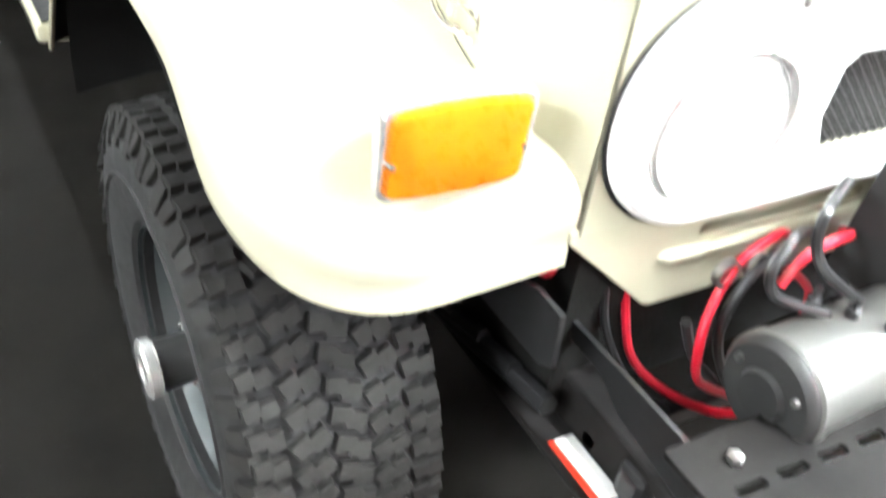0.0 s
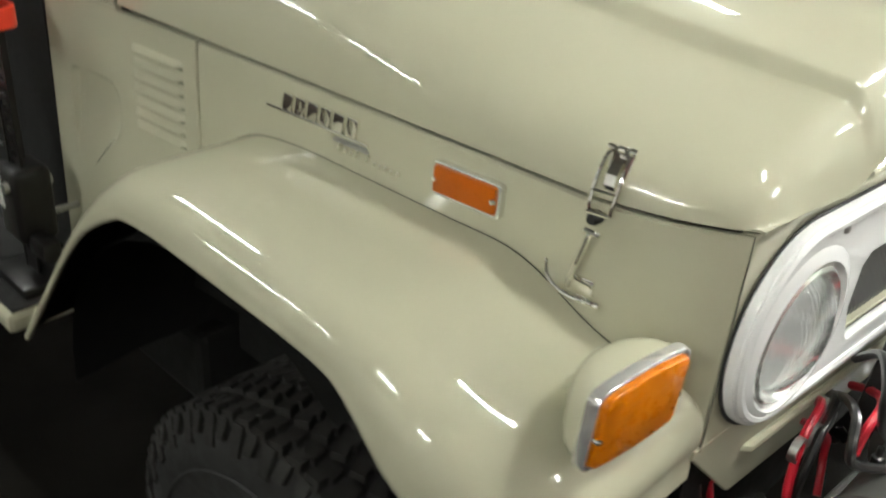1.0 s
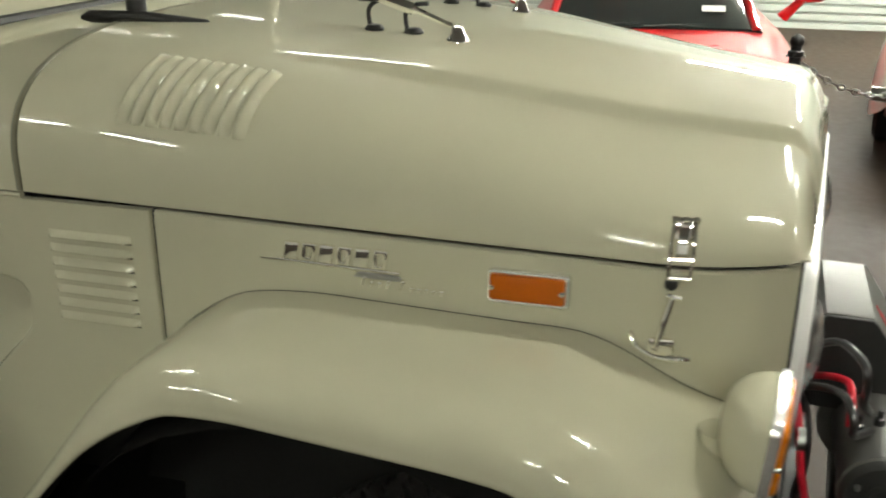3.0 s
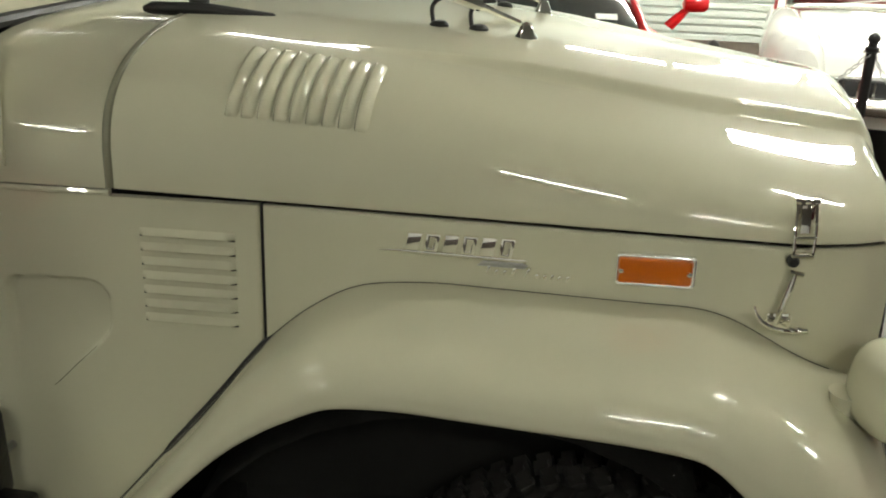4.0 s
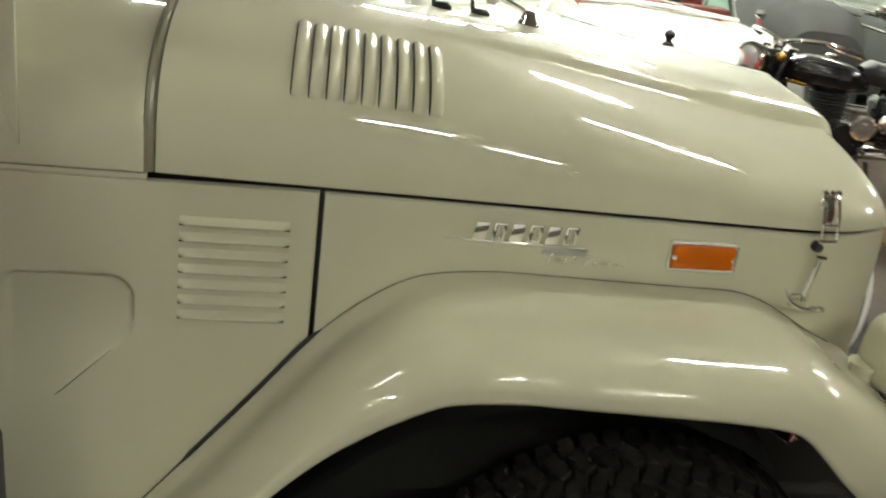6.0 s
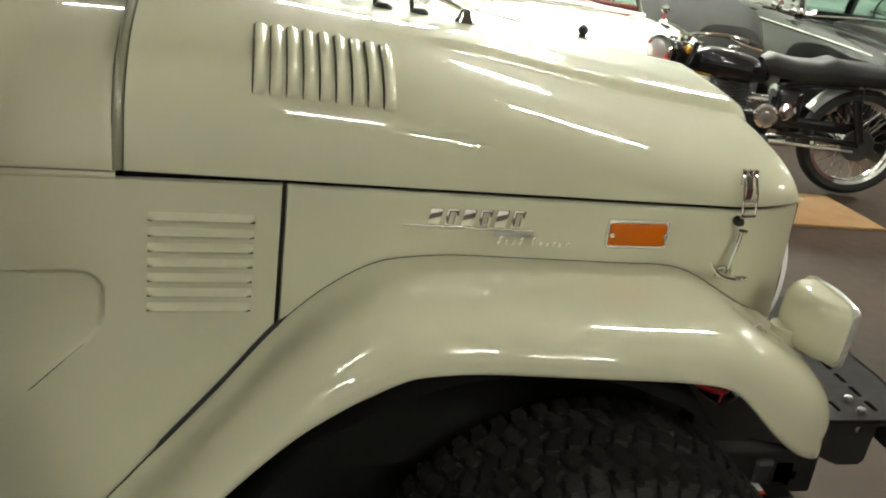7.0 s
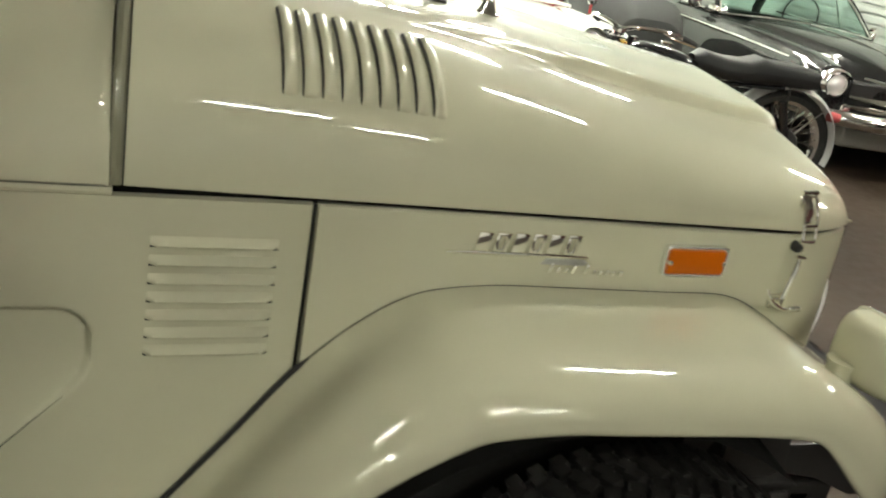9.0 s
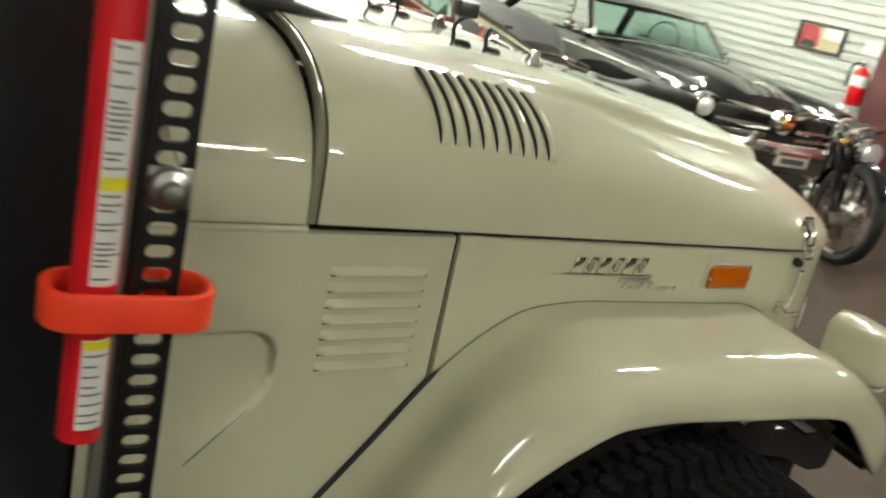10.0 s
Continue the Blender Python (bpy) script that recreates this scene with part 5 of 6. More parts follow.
    part("runner_nose", boxmesh(-0.420, -0.345, jy - 0.020, jy + 0.020, 0.60, 0.645, bevel=0.01), CASTIRON, t)
    part("runner_pin", lathe([(0.012, -0.045), (0.012, 0.05), (0.0, 0.05)], (-0.43, jy, 0.745), "y", 12), STEEL, t)
    part("runner_label", boxmesh(-0.488, -0.462, jy - 0.0372, jy - 0.0352, 0.69, 0.775), PAPER, t, "white worn label", smooth=False)
    part("base_foot", boxmesh(-0.535, -0.375, jy - 0.06, jy + 0.05, 0.5185, 0.542, bevel=0.008), CASTIRON, t)
    part("spring_wire", rod(smoothline([(-0.56, jy - 0.04, 0.835), (-0.51, jy - 0.05, 0.842), (-0.47, jy - 0.035, 0.838), (-0.45, jy - 0.04, 0.85), (-0.43, jy - 0.03, 0.836)], 4), 0.0022, 6), STEEL, t)
    return t


farm_jack()


# ---------------------------------------------------------------- stanchions and chain
def stanchion(x, y):
    t = thing("stanchion", (x, y, 0), "black barrier post with ball top carrying a chain", "barrier post", "black barrier posts with chain")
    part("post", lathe([(0.030, 0.03), (0.028, 0.06), (0.025, 0.10), (0.025, 0.90), (0.033, 0.905), (0.033, 0.925), (0.022, 0.93), (0.022, 0.945)], (x, y, 0), "z", 20), BLACK, t)
    part("finial", lathe([(0.020, 0.944), (0.027, 0.955), (0.030, 0.967), (0.026, 0.982), (0.014, 0.993), (0.006, 0.998), (0.0, 1.0)], (x, y, 0), "z", 20), BLACK, t)
    part("base", lathe([(0.17, 0.0), (0.17, 0.012), (0.15, 0.022), (0.06, 0.034), (0.03, 0.05)], (x, y, 0), "z", 32), BLACK, t)
    part("hook", rod([(x - 0.04, y, 0.905), (x + 0.04, y, 0.905)], 0.006, 8), STEEL, t)
    return t


POSTS = [(0.965, 3.05), (1.80, 3.65)]
for p in POSTS:
    stanchion(*p)


def chain(a, b, sag, low=0.905):
    a, b = Vector((*a, 0.905)), Vector((*b, low))
    n = int((b - a).length * 1.08 / 0.042)
    bm = bmesh.new()
    for k in range(n):
        s = (k + 0.5) / n
        p = a.lerp(b, s) - Vector((0, 0, 4 * sag * s * (1 - s)))
        q = a.lerp(b, s + 0.01) - Vector((0, 0, 4 * sag * (s + 0.01) * (1 - s - 0.01)))
        d = (q - p).normalized()
        side = d.cross(Vector((0, 0, 1))).normalized()
        up = side if k % 2 else side.cross(d)
        loop = [p + d * 0.024 * math.cos(i * math.pi / 4) + up * 0.012 * math.sin(i * math.pi / 4) for i in range(9)]
        tube(bm, loop, 0.0036, 5, cap=False)
    ob = part("chain", bm, STEEL)
    return tagged(ob, "grey steel chain hanging between barrier posts", "chain", "chains between posts")


chain(POSTS[0], POSTS[1], 0.20)
chain(POSTS[1], (2.40, 3.15), 0.12, 0.30)


def bollard(x, y):
    t = thing("floor_bollard", (x, y, 0), "short black floor bollard holding the chain's end", "bollard")
    part("post", lathe([(0.035, 0.0), (0.030, 0.03), (0.030, 0.29), (0.036, 0.30), (0.030, 0.325), (0.0, 0.33)], (x, y, 0), "z", 20), BLACK, t)
    part("foot", lathe([(0.09, 0.0), (0.09, 0.010), (0.04, 0.018)], (x, y, 0), "z", 24), BLACK, t)


bollard(2.43, 3.13)


# ---------------------------------------------------------------- cars on show
def loft(stations, n=28, e=0.55, under=True):
    """A body sheet through stations of (along, low, top, half width, middle)."""
    rows = []
    for s, lo, hi, hw, mid in stations:
        ring = []
        for k in range(n + 1):
            a = math.pi * k / n
            c, sn = math.cos(a), math.sin(a)
            ring.append((mid - hw * math.copysign(abs(c) ** e, c), s, lo + (hi - lo) * abs(sn) ** e))
        rows.append(ring)
    bm = grid(rows)
    for r in (0, len(rows) - 1):
        idx = [r * (n + 1) + k for k in range(n + 1)]
        bm.verts.ensure_lookup_table()
        bm.faces.new([bm.verts[i] for i in idx])
    return bm


def road_wheel(t, x, y, r, w, hub=None, name="road_wheel"):
    o = part(name, lathe([(r * 0.62, -w / 2), (r * 0.9, -w / 2), (r, -w * 0.36), (r, w * 0.36), (r * 0.9, w / 2), (r * 0.62, w / 2)], (x, y, r), "x", 32, closed=True), RUBBER, t)
    part("disc", lathe([(r * 0.63, -w * 0.42), (r * 0.5, -w * 0.30), (0.06, -w * 0.36), (0.0, -w * 0.40)], (x, y, r), "x", 28), hub or CHROME, o)
    part("disc", lathe([(r * 0.63, w * 0.42), (r * 0.5, w * 0.30), (0.06, w * 0.36), (0.0, w * 0.40)], (x, y, r), "x", 28), hub or CHROME, o)
    return o


def finish(t, m):
    for o in t.children:
        o.matrix_parent_inverse = Matrix()
    t.matrix_basis = m


def red_car():
    t = thing("sports_car", (0, 0, 0), "low red sports car with black trim and dark windscreen", "car")
    part("body", loft([(0, .22, .50, .78, 0), (.04, .18, .58, .84, 0), (.25, .16, .66, .90, 0), (.7, .16, .735, .92, 0), (1.15, .16, .80, .93, 0), (1.35, .16, .84, .93, 0), (1.6, .16, .86, .93, 0), (2.8, .16, .88, .93, 0), (3.6, .18, .88, .92, 0), (4.2, .22, .80, .88, 0)], e=0.32), CARRED, t, "glossy red bodywork")
    part("greenhouse", loft([(1.22, .80, .83, .70, 0), (1.6, .82, 1.05, .66, 0), (1.95, .84, 1.19, .60, 0), (2.5, .84, 1.20, .58, 0), (3.1, .84, 1.05, .58, 0), (3.5, .84, .88, .58, 0)], e=0.4), mat("dark_car_glass", (0.015, 0.02, 0.02), 0.05, coat=1.0, var=0), t, "dark windscreen and windows")
    for s in (-1, 1):
        part("screen_pillar", rod([(s * 0.66, 1.22, .82), (s * 0.60, 1.95, 1.19)], 0.028, 8), CARRED, t)
        m = part("door_mirror", lathe([(0.0, -0.10), (0.045, -0.085), (0.065, -0.03), (0.06, 0.05), (0.045, 0.075), (0.0, 0.08)], (s * 1.01, 1.42, 1.06), "x", 16), CARRED, t, "red door mirror")
        part("mirror_arm", rod([(s * 0.84, 1.44, .88), (s * 0.96, 1.42, 1.03)], [0.04, 0.025], 8), CARRED, m)
        part("lamp_cover", boxmesh(s * 0.62 - 0.16, s * 0.62 + 0.16, 0.10, 0.26, 0.560, 0.635, bevel=0.012), DARKGREY, t, "black lamp cover")
        for y in (0.78, 3.3):
            road_wheel(t, s * 0.83, y, 0.32, 0.22, ALLOY)
    d = boxmesh(-0.075, 0.075, -0.035, 0.035, -0.001, 0.001)
    bmesh.ops.transform(d, matrix=Matrix.Translation((0.40, 1.40, 0.945)) @ Matrix.Rotation(radians(30), 4, "X"), verts=d.verts)
    part("screen_sticker", d, PAPER, t, "pale paper sticker on the screen", smooth=False)
    part("front_grille", boxmesh(-0.55, 0.55, -0.004, 0.05, 0.28, 0.42, bevel=0.01), BLACK, t)
    part("wiper", rod([(-0.5, 1.20, .835), (0.15, 1.30, .855)], 0.009, 6), BLACK, t)
    part("wiper", rod([(-0.05, 1.20, .835), (0.5, 1.30, .855)], 0.009, 6), BLACK, t)
    part("side_trim", boxmesh(0.915, 0.935, 0.4, 3.9, 0.40, 0.46, bevel=0.006), DARKGREY, t)
    part("bonnet_crease", boxmesh(-0.50, 0.50, 0.30, 1.12, 0.60, 0.64), CARRED, t, smooth=False)
    finish(t, pose(0.31, 3.83, 0, 0, 0, 9) @ Matrix.Diagonal((1.0, 1.0, 0.88, 1.0)))


def white_car():
    t = thing("convertible", (0, 0, 0), "white classic convertible with chrome bumper and red interior", "car")
    part("body", loft([(0.05, .30, .62, .60, 0), (.15, .25, .72, .72, 0), (.5, .22, .80, .80, 0), (1.0, .22, .84, .83, 0), (1.5, .22, .87, .85, 0), (1.75, .22, .86, .86, 0), (2.0, .22, .80, .86, 0), (3.0, .22, .80, .86, 0), (3.2, .22, .88, .86, 0), (4.2, .3, .80, .80, 0)], e=0.42), CARWHITE, t, "white bodywork")
    for s in (-1, 1):
        part("wing", loft([(-0.06, .40, .66, .10, s * .64), (-.03, .34, .76, .16, s * .64), (.06, .30, .83, .20, s * .65), (.3, .26, .88, .22, s * .66), (.9, .26, .87, .19, s * .70), (1.5, .26, .86, .19, s * .70), (1.9, .26, .84, .18, s * .70)], e=0.7), CARWHITE, t, "rounded white front wing")
        part("mirror", lathe([(0.0, -0.02), (0.034, -0.015), (0.038, 0.01), (0.015, 0.03)], (s * 0.80, 1.35, 0.965), "y", 16), CHROME, t, "chrome wing mirror")
        part("mirror_stem", rod([(s * 0.80, 1.36, 0.86), (s * 0.80, 1.36, 0.97)], 0.012, 8), REDHIDE, t)
        part("screen_post", rod([(s * 0.70, 1.72, .86), (s * 0.60, 2.05, 1.30)], 0.022, 8), CHROME, t, "chrome screen post")
        for y in (0.75, 3.3):
            road_wheel(t, s * 0.76, y, 0.32, 0.17)
        part("seat", boxmesh(s * 0.36 - 0.25, s * 0.36 + 0.25, 2.5, 2.75, 0.5, 1.0, bevel=0.06, seg=3), REDHIDE, t, "red leather seat")
    part("bumper", lathe([(0.0, -0.86), (0.04, -0.85), (0.055, -0.6), (0.06, 0.0), (0.055, 0.6), (0.04, 0.85), (0.0, 0.86)], (0, -0.10, 0.46), "x", 14), CHROME, t, "chrome front bumper")
    part("grille", boxmesh(-0.42, 0.42, -0.01, 0.06, 0.38, 0.60, bevel=0.02), BLACK, t, "dark grille opening")
    for k in range(9):
        part("grille_bar", rod([(-0.36 + 0.09 * k, -0.015, 0.39), (-0.36 + 0.09 * k, -0.02, 0.59)], 0.008, 8), CHROME, t)
    part("screen_top", rod([(-0.60, 2.05, 1.30), (0.0, 2.0, 1.315), (0.60, 2.05, 1.30)], 0.018, 8), CHROME, t)
    part("screen_base", rod([(-0.70, 1.72, .87), (0.0, 1.58, .885), (0.70, 1.72, .87)], 0.016, 8), CHROME, t)
    part("screen_pane", thicken(grid([[(-0.69, 1.72, .87), (0.0, 1.60, .885), (0.69, 1.72, .87)], [(-0.59, 2.05, 1.29), (0, 2.0, 1.30), (0.59, 2.05, 1.29)]]), 0.004), TINT, t)
    part("dashboard", boxmesh(-0.72, 0.72, 1.85, 2.05, 0.74, 0.92, bevel=0.04, seg=3), REDHIDE, t, "red padded dashboard")
    part("hood_fold", boxmesh(-0.7, 0.7, 3.0, 3.5, 0.80, 1.0, bevel=0.08, seg=3), BLACKHIDE, t)
    part("seat_cover", loft([(2.16, .55, .98, .46, -0.12), (2.22, .55, 1.05, .52, -0.12), (2.34, .55, 1.075, .54, -0.12), (2.44, .55, 1.03, .52, -0.12)], e=0.62), BLACKHIDE, t, "dark cover over the seats")
    part("side_screen_frame", rod([(0.74, 1.74, .86), (0.76, 2.15, .88), (0.74, 2.30, 1.24), (0.62, 2.08, 1.29)], 0.014, 8), CARWHITE, t, "cream side screen frame")
    part("scuttle_edge", rod(smoothline([(-0.66, 1.56, .875), (-0.3, 1.50, .905), (0.0, 1.47, .915), (0.3, 1.50, .905), (0.66, 1.56, .875)], 4), 0.016, 8), CARWHITE, t, "raised white scuttle edge")
    part("steering_wheel", lathe([(0.19, -0.008), (0.198, 0.0), (0.19, 0.008), (0.182, 0.0)], (0.36, 2.15, 0.95), "y", 28, closed=True), BLACK, t)
    for s in (-1, 1):
        part("wiper", rod([(s * 0.40, 1.535, .905), (s * 0.02, 1.515, .965)], 0.007, 6), CHROME, t)
    finish(t, pose(2.30, 4.60, 0, 0, 0, -9))


def black_car():
    t = thing("sedan", (0, 0, 0), "black classic saloon with chrome grille bars and headlamps", "car")
    part("body", loft([(0.06, .30, .62, .74, 0), (.14, .25, .74, .82, 0), (.40, .22, .84, .88, 0), (1.0, .22, .90, .92, 0), (1.6, .22, .945, .94, 0), (2.0, .22, .96, .95, 0), (3.4, .22, .96, .95, 0), (4.0, .24, .92, .93, 0), (4.9, .3, .80, .84, 0)], e=0.34), CARBLACK, t, "glossy black bodywork")
    for s in (-1, 1):
        part("wing", loft([(-0.08, .42, .76, .12, s * .78), (-.02, .36, .84, .165, s * .78), (.22, .30, .89, .19, s * .78), (1.0, .28, .93, .19, s * .79), (1.8, .28, .955, .19, s * .79), (2.4, .28, .955, .18, s * .79)], e=0.66), CARBLACK, t, "rounded black front wing")
        h = part("headlight", lathe([(0.0, -0.050), (0.05, -0.040), (0.085, -0.010), (0.088, 0.02)], (s * 0.78, -0.085, 0.70), "y", 28), SILVERED, t, "bright round headlamp")
        part("rim", lathe([(0.084, -0.028), (0.098, -0.030), (0.112, -0.010), (0.118, 0.04), (0.09, 0.04)], (s * 0.78, -0.08, 0.70), "y", 28, closed=True), CHROME, h, "chrome lamp rim")
        part("lamp_hood", grid([[(s * 0.78 + r * math.cos(a), y, 0.70 + r * math.sin(a)) for a in [math.pi * (0.12 + 0.76 * k / 12) for k in range(13)]] for y, r in ((-0.135, 0.112), (-0.125, 0.120), (-0.06, 0.126), (0.02, 0.128))]), CHROME, h, "chrome peak over the lamp")
        part("wing_ornament", rod([(s * 0.78, -0.02, .865), (s * 0.78, 0.06, .895), (s * 0.78, 0.16, .893)], [0.006, 0.014, 0.006], 8), CHROME, t)
        part("wing_strip", rod([(s * 0.90, 0.20, .80), (s * 0.955, 1.0, .83), (s * 0.975, 2.4, .85)], 0.011, 8), CHROME, t, "chrome wing strip")
        part("screen_post", rod([(s * 0.84, 1.58, .95), (s * 0.77, 1.80, 1.20), (s * 0.72, 1.93, 1.335)], 0.024, 8), CARBLACK, t)
        part("screen_trim", rod([(s * 0.815, 1.56, .955), (s * 0.745, 1.78, 1.195), (s * 0.695, 1.90, 1.32)], 0.012, 8), CHROME, t, "chrome screen trim")
        m = part("door_mirror", lathe([(0.0, -0.035), (0.05, -0.025), (0.060, 0.01), (0.02, 0.05)], (s * 0.99, 1.75, 1.02), "y", 16), CHROME, t, "chrome door mirror")
        part("mirror_stem", rod([(s * 0.95, 1.80, .95), (s * 0.99, 1.77, 1.0)], 0.012, 8), CHROME, m)
        part("screen_corner", lathe([(0.0, -0.06), (0.04, -0.04), (0.05, 0.02), (0.02, 0.06)], (s * 0.86, 1.62, 0.985), "y", 14), CHROME, t)
        part("vent_window_frame", rod([(s * 0.83, 2.02, .97), (s * 0.745, 2.20, 1.33)], 0.012, 8), CHROME, t)
        part("side_window_trim", rod([(s * 0.86, 1.75, .972), (s * 0.86, 3.7, .972)], 0.013, 8), CHROME, t)
        part("roof_trim", rod([(s * 0.71, 2.0, 1.345), (s * 0.72, 2.8, 1.365), (s * 0.70, 3.5, 1.345)], 0.011, 8), CHROME, t)
        for y in (0.85, 3.9):
            road_wheel(t, s * 0.80, y, 0.35, 0.19)
        part("overrider", lathe([(0.0, -0.10), (0.035, -0.08), (0.05, 0.0), (0.035, 0.08), (0.0, 0.10)], (s * 0.42, -0.36, 0.50), "z", 14), CHROME, t)
        part("side_light", lathe([(0.0, -0.04), (0.04, -0.03), (0.052, 0.0), (0.045, 0.04)], (s * 0.66, -0.10, 0.52), "y", 16), CHROME, t, "chrome side lamp")
        # two broad chrome bars each side of the emblem
        for z, y1 in ((0.545, -0.17), (0.615, -0.19)):
            part("grille_bar", rod([(s * 0.62, -0.06, z), (s * 0.40, -0.14, z), (s * 0.16, y1, z + 0.005)], [0.016, 0.024, 0.022], 10), CHROME, t, "broad chrome grille bar")
        part("grille_wing", rod([(s * 0.50, 0.0, .775), (s * 0.30, -0.10, .752), (s * 0.13, -0.16, .735)], [0.008, 0.020, 0.014], 8), CHROME, t, "chrome wing over the grille")
    part("roof", loft([(1.88, 1.30, 1.345, .68, 0), (2.05, 1.305, 1.385, .72, 0), (2.8, 1.31, 1.415, .74, 0), (3.3, 1.31, 1.40, .72, 0), (3.65, 1.29, 1.345, .66, 0)], e=0.4), CARBLACK, t)
    part("screen_pane", thicken(grid([[(-0.80, 1.58, .965), (-0.4, 1.46, 1.005), (0, 1.43, 1.015), (0.4, 1.46, 1.005), (0.80, 1.58, .965)], [(-0.69, 1.91, 1.318), (-0.35, 1.84, 1.342), (0, 1.82, 1.348), (0.35, 1.84, 1.342), (0.69, 1.91, 1.318)]]), 0.004), TINT, t)
    part("screen_rubber", rod([(-0.82, 1.56, .958), (-0.4, 1.44, 1.0), (0, 1.41, 1.01), (0.4, 1.44, 1.0), (0.82, 1.56, .958)], 0.013, 8), CHROME, t)
    part("screen_top_trim", rod([(-0.695, 1.90, 1.323), (-0.35, 1.83, 1.348), (0, 1.81, 1.354), (0.35, 1.83, 1.348), (0.695, 1.90, 1.323)], 0.012, 8), CHROME, t)
    part("dashboard", boxmesh(-0.78, 0.78, 1.72, 1.95, 0.82, 1.0, bevel=0.05, seg=3), BLACKHIDE, t)
    part("steering_wheel", lathe([(0.20, -0.01), (0.21, 0.0), (0.20, 0.01), (0.19, 0.0)], (0.38, 2.1, 1.04), "y", 28, closed=True), BLACK, t)
    part("rear_view_mirror", boxmesh(-0.10, 0.10, 1.99, 2.01, 1.29, 1.335, bevel=0.006), BLACK, t)
    for s in (-1, 1):
        part("rear_post", rod([(s * 0.82, 4.2, .95), (s * 0.66, 3.62, 1.36)], 0.06, 8), CARBLACK, t)
    part("grille_back", boxmesh(-0.60, 0.60, -0.02, 0.05, 0.46, 0.74, bevel=0.02), BLACK, t, smooth=False)
    e = part("emblem", lathe([(0.0, -0.07), (0.07, -0.06), (0.105, -0.02), (0.11, 0.06)], (0.0, -0.17, 0.68), "y", 24), CHROME, t, "round chrome emblem boss")
    part("emblem_disc", lathe([(0.0, -0.082), (0.05, -0.076), (0.066, -0.058)], (0.0, -0.17, 0.68), "y", 20), GOLD, e, "brass-coloured disc")
    part("emblem_mark", boxmesh(-0.03, 0.03, -0.256, -0.248, 0.665, 0.70, bevel=0.002), PRINTRED, e, "dark red mark")
    part("bumper", rod([(-0.95, 0.10, 0.46), (-0.90, -0.14, 0.46), (-0.6, -0.30, 0.46), (0.0, -0.34, 0.46), (0.6, -0.30, 0.46), (0.90, -0.14, 0.46), (0.95, 0.10, 0.46)], [0.05, 0.06, 0.068, 0.07, 0.068, 0.06, 0.05], 14), CHROME, t, "chrome front bumper")
    part("valance", boxmesh(-0.70, 0.70, -0.24, -0.05, 0.24, 0.42, bevel=0.03, seg=3), DULLSTEEL, t, "dull grey front valance")
    p = part("number_plate", boxmesh(-0.17, 0.17, -0.425, -0.412, 0.335, 0.475, bevel=0.004), PAPER, t, "white plate with plain red and dark bars")
    part("plate_band", boxmesh(-0.16, 0.16, -0.4275, -0.4252, 0.435, 0.468), PRINTRED, p, smooth=False)
    part("plate_bar", boxmesh(-0.12, 0.12, -0.4275, -0.4252, 0.365, 0.412), INK, p, smooth=False)
    part("bonnet", loft([(-.02, .55, .74, .40, 0), (.08, .60, .86, .46, 0), (.45, .70, .955, .54, 0), (1.0, .75, .995, .60, 0), (1.42, .80, 1.015, .66, 0)], e=0.62), CARBLACK, t, "crowned black bonnet")
    part("bonnet_ornament", rod([(0, 0.02, .865), (0, 0.10, .925), (0, 0.22, .945), (0, 0.34, .935)], [0.010, 0.022, 0.018, 0.006], 10), CHROME, t, "chrome bonnet ornament")
    part("bonnet_strip", rod([(0, 0.30, .935), (0, .7, .985), (0, 1.4, 1.018)], 0.008, 6), CHROME, t)
    # a long front, and a cabin set well back
    for o in t.children:
        if not o.name.startswith("road_wheel"):
            for ob in [o, *o.children]:
                for v in ob.data.vertices:
                    v.co.x *= 1.08
                    v.co.y = v.co.y if v.co.y < 0 else (1.30 * v.co.y if v.co.y < 2.0 else 2.60 + 0.85 * (v.co.y - 2.0))
    finish(t, pose(5.965, 4.86, 0, 0, 0, -7))


def covered_vehicle():
    """Something low under a grey dust cover, between the white and the black car."""
    t = thing("dust_cover", (0, 0, 0), "dark grey fabric dust cover over a small vehicle", "dust cover")
    part("cover", loft([(0.0, 0.0, .62, .30, 0), (.06, 0.0, .80, .36, 0), (.30, 0.0, .95, .42, .02), (.75, 0.0, 1.00, .44, 0), (1.2, 0.0, .96, .43, -.02), (1.8, 0.0, 1.02, .42, 0), (2.2, 0.0, .86, .38, 0), (2.4, 0.0, .60, .28, 0)], e=0.5), COVER, t, "creased grey fabric")
    finish(t, pose(4.02, 5.95, 0, 0, 0, -9) @ Matrix.Diagonal((1, 1, 1.09, 1)))


red_car()
white_car()
covered_vehicle()
black_car()


